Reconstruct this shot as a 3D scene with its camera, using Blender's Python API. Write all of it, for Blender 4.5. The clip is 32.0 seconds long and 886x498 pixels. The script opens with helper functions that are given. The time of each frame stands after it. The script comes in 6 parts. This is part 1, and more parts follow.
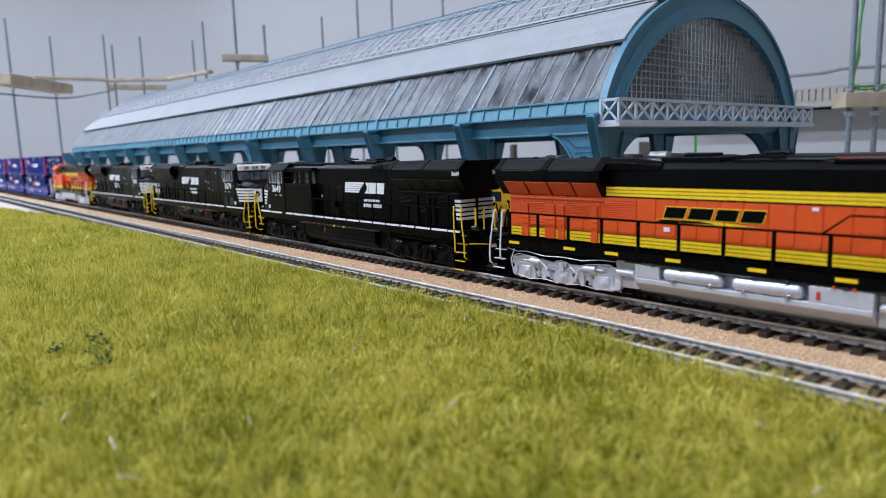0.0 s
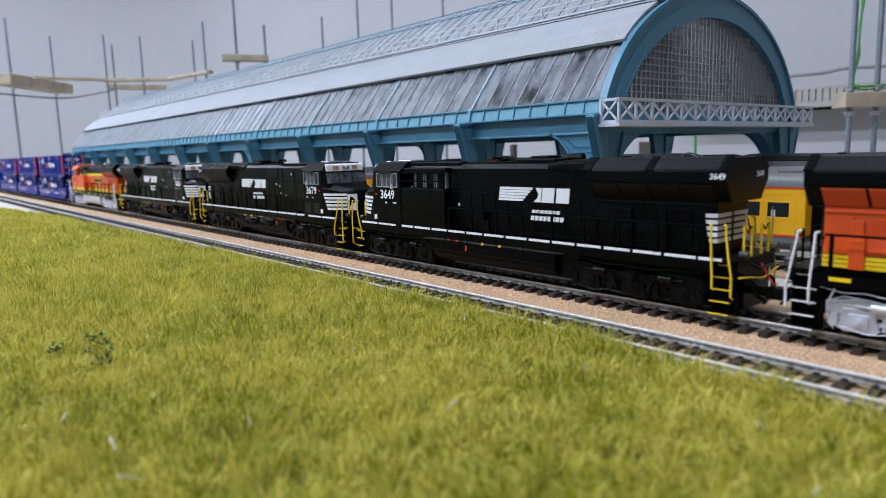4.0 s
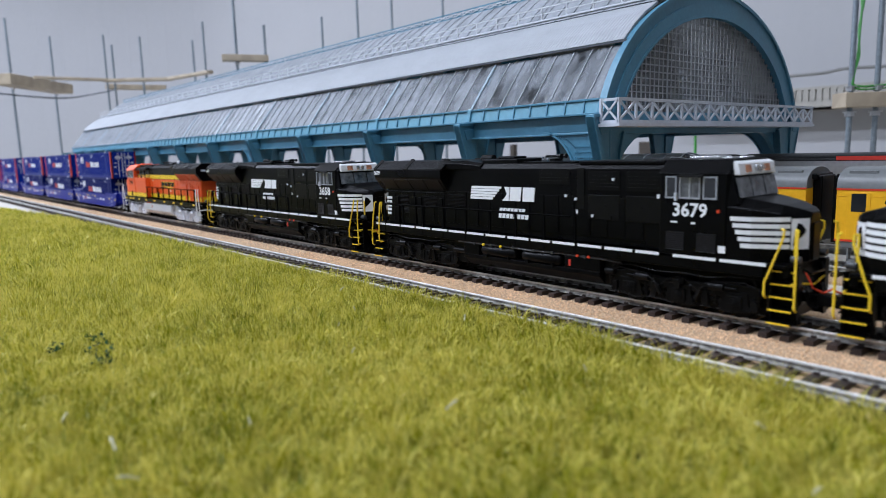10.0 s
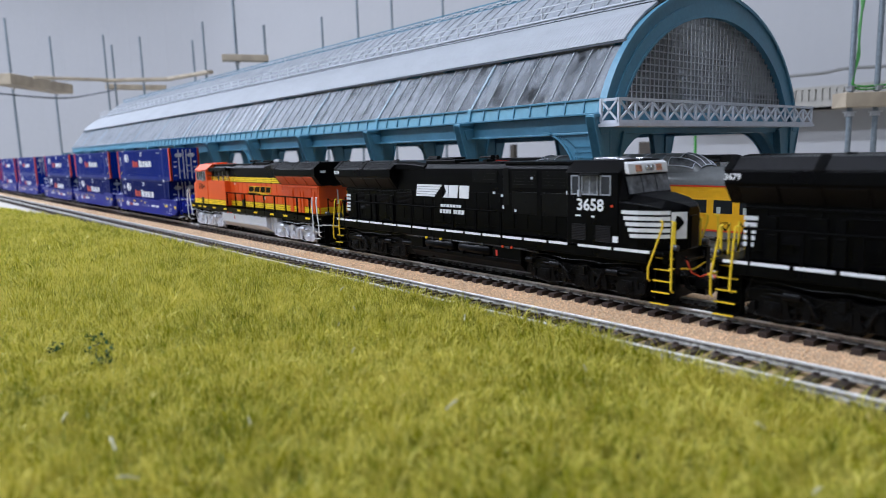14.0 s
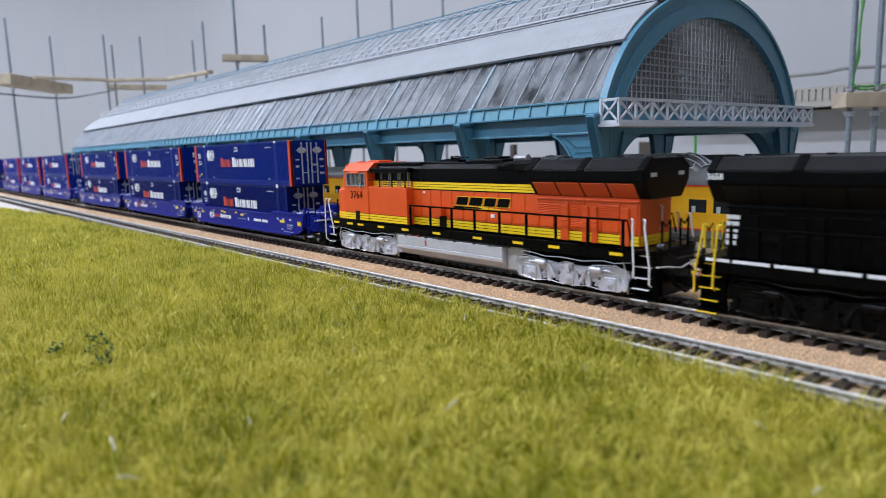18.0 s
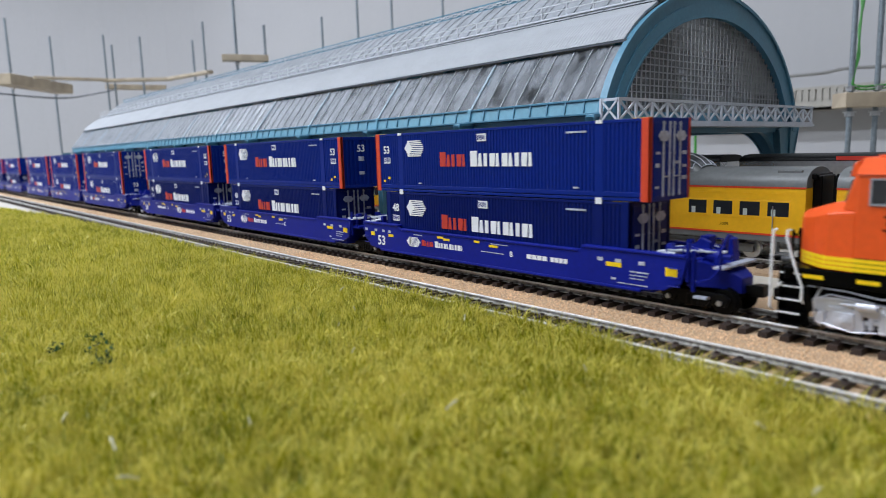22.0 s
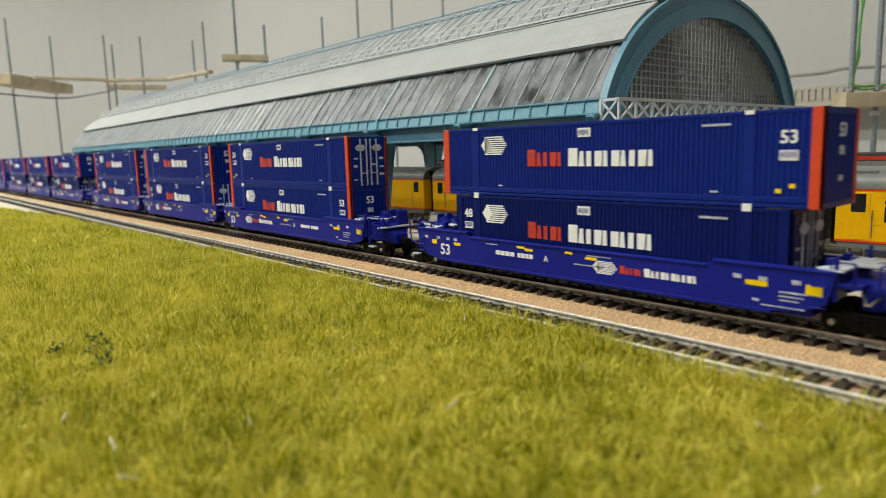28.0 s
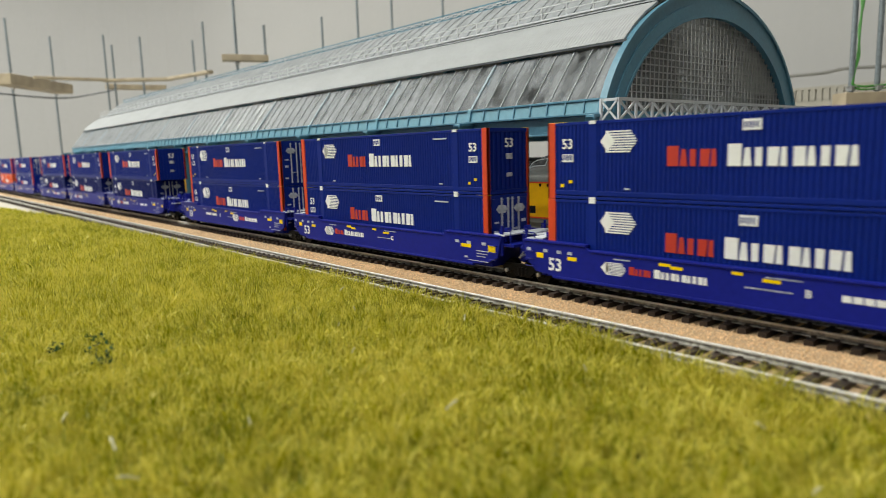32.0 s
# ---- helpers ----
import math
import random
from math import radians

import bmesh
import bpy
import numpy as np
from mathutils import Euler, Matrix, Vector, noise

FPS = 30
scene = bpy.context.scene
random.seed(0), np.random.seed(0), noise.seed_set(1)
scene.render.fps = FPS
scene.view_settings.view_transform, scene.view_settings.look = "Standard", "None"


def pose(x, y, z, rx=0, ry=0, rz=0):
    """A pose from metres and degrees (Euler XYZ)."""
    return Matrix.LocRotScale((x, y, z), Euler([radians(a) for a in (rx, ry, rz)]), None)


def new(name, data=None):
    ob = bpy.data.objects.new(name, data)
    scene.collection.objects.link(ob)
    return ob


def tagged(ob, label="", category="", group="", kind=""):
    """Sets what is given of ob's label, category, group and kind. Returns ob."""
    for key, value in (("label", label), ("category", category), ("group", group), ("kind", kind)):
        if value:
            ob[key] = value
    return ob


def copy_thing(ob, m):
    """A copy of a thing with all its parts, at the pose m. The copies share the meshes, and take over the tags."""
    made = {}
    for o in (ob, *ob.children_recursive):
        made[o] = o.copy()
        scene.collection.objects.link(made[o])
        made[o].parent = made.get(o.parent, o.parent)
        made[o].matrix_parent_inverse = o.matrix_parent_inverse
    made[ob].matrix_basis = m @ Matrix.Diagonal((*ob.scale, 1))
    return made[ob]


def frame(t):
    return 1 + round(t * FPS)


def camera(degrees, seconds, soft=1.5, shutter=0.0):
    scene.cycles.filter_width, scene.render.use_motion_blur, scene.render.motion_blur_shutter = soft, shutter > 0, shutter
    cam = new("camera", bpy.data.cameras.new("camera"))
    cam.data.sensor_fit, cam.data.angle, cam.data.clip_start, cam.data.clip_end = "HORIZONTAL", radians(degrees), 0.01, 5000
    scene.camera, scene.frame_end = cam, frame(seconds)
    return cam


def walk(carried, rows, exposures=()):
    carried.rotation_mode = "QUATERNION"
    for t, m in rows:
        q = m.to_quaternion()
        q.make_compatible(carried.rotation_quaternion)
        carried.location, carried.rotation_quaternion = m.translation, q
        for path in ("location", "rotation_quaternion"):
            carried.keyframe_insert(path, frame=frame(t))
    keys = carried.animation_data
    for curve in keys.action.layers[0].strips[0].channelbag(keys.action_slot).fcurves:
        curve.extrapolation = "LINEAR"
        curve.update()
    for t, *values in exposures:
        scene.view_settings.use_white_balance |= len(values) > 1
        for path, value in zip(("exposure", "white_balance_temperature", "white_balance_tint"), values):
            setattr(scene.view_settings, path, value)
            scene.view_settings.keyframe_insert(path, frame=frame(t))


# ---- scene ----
MM = 0.001
GAUGE = 16.5
TRAIN_Y = 247.1          # centre of the track with the moving train, millimetres
FRONT_Y = 193.2          # centre of the empty track beside the grass
COACH_Y = 377.0          # centre of the track inside the shed

# ------------------------------------------------------------------ camera
cam = camera(67.44, 32.0, soft=0.55, shutter=0.35)
cam.data.dof.use_dof = True
cam.data.dof.focus_distance = 0.365
cam.data.dof.aperture_fstop = 14.0
EYE = pose(0.0, 0.0, 0.0642, 81.563, 1.677, 49.295)
walk(cam, [(0.0, EYE), (32.0, EYE)],
     exposures=[(0.0, 0.0, 5980, 11), (14.0, 0.0, 6000, 11), (17.0, 0.0, 6100, 11), (20.6, 0.0, 6150, 11), (22.2, 0.0, 6450, 8), (23.2, 0.0, 7050, 5), (24.3, 0.0, 8200, 0), (28.0, 0.0, 8400, 0), (32.0, 0.0, 8050, 1)])

# ------------------------------------------------------------------ light
world = bpy.data.worlds.new("room_air")
scene.world = world
world.use_nodes = True
world.node_tree.nodes["Background"].inputs[0].default_value = (0.55, 0.6, 0.7, 1)
world.node_tree.nodes["Background"].inputs[1].default_value = 0.05


def ceiling_light(x, y, z, sx, sy, watts, colour=(0.93, 0.98, 1.1)):
    data = bpy.data.lights.new("ceiling_light", "AREA")
    data.shape, data.size, data.size_y, data.energy, data.color = "RECTANGLE", sx, sy, watts, colour
    ob = new("ceiling_light", data)
    ob.location = (x, y, z)
    return ob


for lx, power in ((-2.9, 22), (-1.5, 18.4), (-0.1, 13.0)):
    for ly in (-0.9, -0.2):
        ceiling_light(lx, ly, 1.46, 1.2, 0.12, power)

# ------------------------------------------------------------------ materials


def tint(c, k):
    return (min(c[0] * k, 1), min(c[1] * k, 1), min(c[2] * k, 1), 1)


def material(name, colour, rough=0.5, metal=0.0, grain=400.0, vary=0.12, stain=25.0, stain_vary=0.1, bump=0.0, bump_scale=800.0,
             second=None, piece=0.0, island=0.0, coat=0.0, spec=0.5, gloss_vary=0.1):
    """A painted, moulded or natural surface: colour that varies at two scales, uneven gloss and fine relief."""
    m = bpy.data.materials.new(name)
    m.use_nodes = True
    nt = m.node_tree
    n, l = nt.nodes, nt.links
    b = n["Principled BSDF"]
    b.inputs["Metallic"].default_value = metal
    b.inputs["Specular IOR Level"].default_value = spec
    b.inputs["Coat Weight"].default_value = coat
    b.inputs["Coat Roughness"].default_value = 0.12
    at = n.new("ShaderNodeTexCoord")
    fine = n.new("ShaderNodeTexNoise")
    fine.inputs["Scale"].default_value, fine.inputs["Detail"].default_value = grain, 5
    l.new(at.outputs["Object"], fine.inputs["Vector"])
    big = n.new("ShaderNodeTexNoise")
    big.inputs["Scale"].default_value, big.inputs["Detail"].default_value = stain, 4
    l.new(at.outputs["Object"], big.inputs["Vector"])
    r1 = n.new("ShaderNodeValToRGB")
    r1.color_ramp.elements[0].position, r1.color_ramp.elements[1].position = 0.3, 0.7
    r1.color_ramp.elements[0].color = tint(colour, 1 - vary)
    r1.color_ramp.elements[1].color = tint(second, 1) if second else tint(colour, 1 + vary)
    l.new(fine.outputs["Fac"], r1.inputs["Fac"])
    r2 = n.new("ShaderNodeMapRange")
    r2.inputs["From Min"].default_value, r2.inputs["From Max"].default_value = 0.3, 0.7
    r2.inputs["To Min"].default_value, r2.inputs["To Max"].default_value = 1 - stain_vary, 1 + stain_vary
    l.new(big.outputs["Fac"], r2.inputs["Value"])
    value = r2.outputs["Result"]
    for amount, node, socket in ((piece, "ShaderNodeObjectInfo", "Random"), (island, "ShaderNodeNewGeometry", "Random Per Island")):
        if amount:
            info = n.new(node)
            r3 = n.new("ShaderNodeMapRange")
            r3.inputs["To Min"].default_value, r3.inputs["To Max"].default_value = 1 - amount, 1 + amount
            l.new(info.outputs[socket], r3.inputs["Value"])
            mul = n.new("ShaderNodeMath")
            mul.operation = "MULTIPLY"
            l.new(value, mul.inputs[0]), l.new(r3.outputs["Result"], mul.inputs[1])
            value = mul.outputs["Value"]
    mix = n.new("ShaderNodeVectorMath")
    mix.operation = "SCALE"
    l.new(r1.outputs["Color"], mix.inputs[0]), l.new(value, mix.inputs["Scale"])
    l.new(mix.outputs["Vector"], b.inputs["Base Color"])
    r4 = n.new("ShaderNodeMapRange")
    r4.inputs["To Min"].default_value, r4.inputs["To Max"].default_value = max(rough - gloss_vary, 0.02), min(rough + gloss_vary, 1)
    l.new(big.outputs["Fac"], r4.inputs["Value"]), l.new(r4.outputs["Result"], b.inputs["Roughness"])
    if bump:
        rel = n.new("ShaderNodeTexNoise")
        rel.inputs["Scale"].default_value, rel.inputs["Detail"].default_value = bump_scale, 6
        l.new(at.outputs["Object"], rel.inputs["Vector"])
        bp = n.new("ShaderNodeBump")
        bp.inputs["Strength"].default_value, bp.inputs["Distance"].default_value = bump, 0.0006
        l.new(rel.outputs["Fac"], bp.inputs["Height"]), l.new(bp.outputs["Normal"], b.inputs["Normal"])
    return m


def dusty_glass(name, colour, clear, rough, streak=(1, 1, 1), scale=60.0, swing=0.16, ior=1.16, spec=0.5, far_haze=0.0):
    """Clear plastic glazing under an uneven film of dust: cloudy where the dust lies, see-through between.
    The last argument paints in a grazing view's haze, growing towards the far end."""
    m = material(name, colour, rough, grain=500, vary=0.15, stain=40, stain_vary=0.15, spec=spec)
    nt = m.node_tree
    n, l = nt.nodes, nt.links
    out, b = n["Material Output"], n["Principled BSDF"]
    at = n.new("ShaderNodeTexCoord")
    mp = n.new("ShaderNodeMapping")
    mp.inputs["Scale"].default_value = streak
    l.new(at.outputs["Object"], mp.inputs["Vector"])
    dust = n.new("ShaderNodeTexNoise")
    dust.inputs["Scale"].default_value, dust.inputs["Detail"].default_value = scale, 7
    dust.inputs["Roughness"].default_value = 0.65
    l.new(mp.outputs["Vector"], dust.inputs["Vector"])
    ramp = n.new("ShaderNodeMapRange")
    ramp.inputs["From Min"].default_value, ramp.inputs["From Max"].default_value = 0.38, 0.66
    ramp.inputs["To Min"].default_value, ramp.inputs["To Max"].default_value = max(clear - swing, 0.0), min(clear + swing, 0.97)
    l.new(dust.outputs["Fac"], ramp.inputs["Value"])
    see = n.new("ShaderNodeBsdfTransparent")
    see.inputs[0].default_value = (0.86, 0.89, 0.9, 1)
    gl = n.new("ShaderNodeBsdfGlossy")
    gl.inputs["Roughness"].default_value = 0.3
    fr = n.new("ShaderNodeFresnel")
    fr.inputs["IOR"].default_value = ior
    pane = n.new("ShaderNodeMixShader")
    l.new(fr.outputs["Fac"], pane.inputs["Fac"]), l.new(see.outputs[0], pane.inputs[1]), l.new(gl.outputs[0], pane.inputs[2])
    mx = n.new("ShaderNodeMixShader")
    amount = ramp.outputs["Result"]
    if far_haze:
        cut, along, less = n.new("ShaderNodeSeparateXYZ"), n.new("ShaderNodeMapRange"), n.new("ShaderNodeMath")
        l.new(at.outputs["Object"], cut.inputs[0]), l.new(cut.outputs["X"], along.inputs["Value"])
        along.inputs["From Min"].default_value, along.inputs["From Max"].default_value = -0.85, -0.28
        along.inputs["To Min"].default_value, along.inputs["To Max"].default_value = -far_haze, 0.0
        less.operation, less.use_clamp = "ADD", True
        l.new(amount, less.inputs[0]), l.new(along.outputs["Result"], less.inputs[1])
        amount = less.outputs[0]
    l.new(amount, mx.inputs["Fac"]), l.new(b.outputs[0], mx.inputs[1]), l.new(pane.outputs[0], mx.inputs[2])
    l.new(mx.outputs[0], out.inputs["Surface"])
    return m


def clear_glass(name, colour=(0.6, 0.64, 0.66)):
    m = bpy.data.materials.new(name)
    m.use_nodes = True
    b = m.node_tree.nodes["Principled BSDF"]
    b.inputs["Base Color"].default_value = (*colour, 1)
    b.inputs["Transmission Weight"].default_value = 0.9
    b.inputs["Roughness"].default_value = 0.06
    b.inputs["IOR"].default_value = 1.2
    return m


BLACK = material("black_paint", (0.002, 0.002, 0.0023), 0.3, vary=0.2, stain=60, stain_vary=0.2, bump=0.03, spec=0.075)
UNDER = material("underframe_black", (0.003, 0.003, 0.003), 0.36, vary=0.25, bump=0.1, spec=0.13)
SCREEN = material("dark_mesh_screen", (0.012, 0.012, 0.013), 0.5, vary=0.3, grain=1500, stain=200, stain_vary=0.2, spec=0.15)
PIPE = material("pipe_grey", (0.05, 0.052, 0.055), 0.35, metal=0.3, vary=0.2)
RAILBLACK = material("handrail_black", (0.002, 0.002, 0.002), 0.7, vary=0.2, spec=0.03)
PLATE = material("number_plate", (0.45, 0.2, 0.11), 0.5, grain=900, vary=0.4, stain=700, stain_vary=0.5)
ORANGE = material("orange_paint", (0.72, 0.085, 0.008), 0.38, vary=0.05, stain=50, stain_vary=0.05, bump=0.03)
GOLD = material("yellow_paint", (0.88, 0.6, 0.006), 0.4, vary=0.05, stain=50, stain_vary=0.05, bump=0.03)
RAILYELLOW = material("handrail_yellow", (0.8, 0.56, 0.02), 0.4, vary=0.06)
SILVER = material("silver_paint", (0.66, 0.68, 0.74), 0.36, metal=0.45, vary=0.05, stain_vary=0.05, bump=0.03)
WHITE = material("white_print", (0.78, 0.79, 0.8), 0.45, vary=0.04, stain_vary=0.03)
NAVY = material("container_navy", (0.001, 0.008, 0.105), 0.42, spec=0.12, vary=0.07, stain=30, stain_vary=0.08, bump=0.04)
BLUE = material("container_blue", (0.0008, 0.0155, 0.185), 0.42, spec=0.14, vary=0.07, stain=30, stain_vary=0.07, bump=0.04)
CARBLUE = material("wellcar_blue", (0.0045, 0.011, 0.205), 0.42, spec=0.17, vary=0.08, stain=30, stain_vary=0.09, bump=0.05)
RED = material("red_paint", (0.6, 0.05, 0.012), 0.42, vary=0.06, stain_vary=0.06)
PRINTRED = material("red_print", (0.5, 0.035, 0.02), 0.45, vary=0.06)
GREYDOOR = material("grey_print", (0.42, 0.45, 0.53), 0.45, vary=0.15, stain=300, stain_vary=0.3)
METAL = material("bare_metal", (0.62, 0.63, 0.64), 0.28, metal=0.9, vary=0.08)
PANE = clear_glass("cab_pane")
DARKPANE = material("dark_pane", (0.02, 0.022, 0.024), 0.12, vary=0.1, spec=0.6)
PALEPANE = material("pale_pane", (0.085, 0.09, 0.095), 0.12, vary=0.3, stain=160, stain_vary=0.85, spec=0.6)
SHEDBLUE = material("shed_blue", (0.066, 0.2, 0.29), 0.42, vary=0.08, stain=40, stain_vary=0.12, bump=0.05)
SHEDPANEL = material("shed_panel_blue", (0.115, 0.29, 0.38), 0.36, vary=0.08, stain=70, stain_vary=0.16, bump=0.05, piece=0.06)
SHEDGREY = material("shed_light_grey", (0.36, 0.375, 0.395), 0.62, vary=0.05, stain=30, stain_vary=0.06, bump=0.04, spec=0.2)
RAILPAINT = material("pale_railing_paint", (0.55, 0.57, 0.6), 0.5, vary=0.05)
TRUSSGREY = material("truss_grey", (0.57, 0.6, 0.65), 0.5, vary=0.06, stain_vary=0.07, bump=0.04)
GLAZING = material("glazing_bar_grey", (0.25, 0.27, 0.29), 0.5, vary=0.1, stain_vary=0.15)
WIDEBAR = material("wide_glazing_bar", (0.2, 0.26, 0.31), 0.55, vary=0.12, stain_vary=0.2)
FRAMEGREY = material("window_frame_grey", (0.27, 0.285, 0.31), 0.45, vary=0.1)
FADED = material("faded_print", (0.4, 0.42, 0.5), 0.5, vary=0.2, stain=300, stain_vary=0.3)
MULLION = material("mullion_grey", (0.3, 0.31, 0.32), 0.5, vary=0.1)
ROOFGLASS = dusty_glass("dusty_roof_glass", (0.25, 0.265, 0.285), 0.62, 0.75, streak=(1.9, 0.9, 0.6), scale=46, swing=0.36, ior=1.05, spec=0.12, far_haze=0.46)
HAZEGLASS = dusty_glass("hazy_clerestory_glass", (0.28, 0.295, 0.315), 0.24, 0.75, streak=(1.9, 0.8, 0.6), scale=40, swing=0.2, ior=1.05, spec=0.12, far_haze=0.1)
ENDGLASS = dusty_glass("dusty_end_glass", (0.22, 0.22, 0.23), 0.68, 0.3, streak=(1, 0.6, 2.4), scale=13, swing=0.28)
# dark grey for the painted shade strips on the roof, and for one cable
SHADE_CABLE_GREY = material("dark_gutter", (0.06, 0.07, 0.085), 0.5, vary=0.15)
RAILTOP = material("nickel_rail", (0.74, 0.73, 0.7), 0.45, metal=0.45, vary=0.1, grain=900, stain=140, stain_vary=0.15)
RAILSIDE = material("rail_side", (0.3, 0.29, 0.27), 0.36, metal=0.5, vary=0.55, grain=520, stain=160, stain_vary=0.4)
RAILPALE = material("pale_rail_side", (0.36, 0.35, 0.32), 0.5, metal=0.3, vary=0.15, stain=160, stain_vary=0.25)
TIE = material("brown_sleeper", (0.032, 0.02, 0.015), 0.6, vary=0.25, bump=0.25, bump_scale=900, piece=0.3)
CORK = material("cork_bed", (0.43, 0.275, 0.155), 0.9, grain=1300, vary=0.5, second=(0.68, 0.49, 0.31), stain=60, stain_vary=0.1, bump=0.9, bump_scale=1500, spec=0.2)
CHIP = material("cork_grain", (0.64, 0.43, 0.255), 0.9, grain=900, vary=0.15, island=0.28, spec=0.15)
BOARD = material("filler_board", (0.45, 0.42, 0.36), 0.8, grain=300, vary=0.08, stain=18, stain_vary=0.12, bump=0.3, bump_scale=500)
SOIL = material("grass_base", (0.1, 0.12, 0.02), 0.95, grain=700, vary=0.5, stain=60, stain_vary=0.3, bump=0.6, spec=0.1)
WALL = material("wall_paint", (0.42, 0.42, 0.43), 0.75, grain=60, vary=0.015, stain=1.2, stain_vary=0.03, bump=0.08, bump_scale=120)
CEILING = material("ceiling_paint", (0.8, 0.8, 0.8), 0.85, grain=40, vary=0.02, stain=1.5, stain_vary=0.02)
WOOD = material("pine_wood", (0.38, 0.315, 0.23), 0.6, grain=45, vary=0.14, stain=12, stain_vary=0.12, bump=0.15, bump_scale=90)
ZINC = material("zinc_rod", (0.24, 0.28, 0.31), 0.42, metal=0.6, vary=0.15, grain=300, bump=0.5, bump_scale=700)
DUCT = material("cable_duct", (0.38, 0.36, 0.32), 0.6, vary=0.05)
CABLE = material("green_cable", (0.05, 0.28, 0.04), 0.45, vary=0.1)
GREYCABLE = material("grey_cable", (0.2, 0.2, 0.19), 0.55, vary=0.06)
COACH = material("coach_yellow", (0.82, 0.43, 0.012), 0.38, vary=0.04, stain=60, stain_vary=0.05, bump=0.03)
COACHGREY = material("coach_grey", (0.15, 0.157, 0.155), 0.38, vary=0.08, stain=60, stain_vary=0.08, bump=0.05)
COACHRED = material("coach_red_line", (0.62, 0.05, 0.015), 0.42, vary=0.05)
SEAT = material("coach_seat", (0.45, 0.5, 0.46), 0.7, vary=0.08)
DOMEGLASS = dusty_glass("dome_glazing", (0.2, 0.21, 0.21), 0.8, 0.2, swing=0.08)
CREAM = material("cream_end", (0.7, 0.66, 0.56), 0.6, vary=0.05)


def grass_material():
    """Static grass fibres: green, yellow and straw-coloured ones mixed, in patches of several sizes."""
    m = material("static_grass", (0.4, 0.4, 0.035), 0.4, grain=900, vary=0.12, stain=30, stain_vary=0.1, spec=0.22)
    nt = m.node_tree
    n, l = nt.nodes, nt.links
    b, out = n["Principled BSDF"], n["Material Output"]
    at, info = n.new("ShaderNodeTexCoord"), n.new("ShaderNodeNewGeometry")
    total = None
    for scale, weight, detail in ((16.0, 0.85, 2), (95.0, 0.9, 2)):
        patch, share = n.new("ShaderNodeTexNoise"), n.new("ShaderNodeMath")
        patch.inputs["Scale"].default_value, patch.inputs["Detail"].default_value = scale, detail
        l.new(at.outputs["Object"], patch.inputs["Vector"])
        share.operation = "MULTIPLY_ADD"
        l.new(patch.outputs["Fac"], share.inputs[0])
        share.inputs[1].default_value, share.inputs[2].default_value = weight, -weight / 2
        if total:
            l.new(total, share.inputs[2])
        total = share.outputs[0]
    each = n.new("ShaderNodeMath")
    each.operation = "MULTIPLY_ADD"
    l.new(info.outputs["Random Per Island"], each.inputs[0]), l.new(total, each.inputs[2])
    each.inputs[1].default_value = 1.0
    ramp = n.new("ShaderNodeValToRGB")
    ramp.color_ramp.elements[0].position, ramp.color_ramp.elements[0].color = 0.02, (0.03, 0.052, 0.003, 1)
    ramp.color_ramp.elements[1].position, ramp.color_ramp.elements[1].color = 1.0, (0.74, 0.66, 0.14, 1)
    for place, colour in ((0.3, (0.108, 0.15, 0.0045, 1)), (0.58, (0.236, 0.265, 0.0055, 1)), (0.84, (0.45, 0.405, 0.013, 1))):
        e = ramp.color_ramp.elements.new(place)
        e.color = colour
    l.new(each.outputs[0], ramp.inputs["Fac"])
    l.new(ramp.outputs["Color"], b.inputs["Base Color"])
    thin = n.new("ShaderNodeBsdfTranslucent")
    l.new(ramp.outputs["Color"], thin.inputs["Color"])
    mx = n.new("ShaderNodeMixShader")
    mx.inputs["Fac"].default_value = 0.35
    l.new(b.outputs[0], mx.inputs[1]), l.new(thin.outputs[0], mx.inputs[2]), l.new(mx.outputs[0], out.inputs["Surface"])
    return m


GRASS = grass_material()
MOSS = material("dark_green_tuft", (0.02, 0.075, 0.022), 0.8, vary=0.3, island=0.3)
FLUFF = material("pale_fibre", (0.6, 0.58, 0.4), 0.8, vary=0.15)

# ------------------------------------------------------------------ building tools, in millimetres


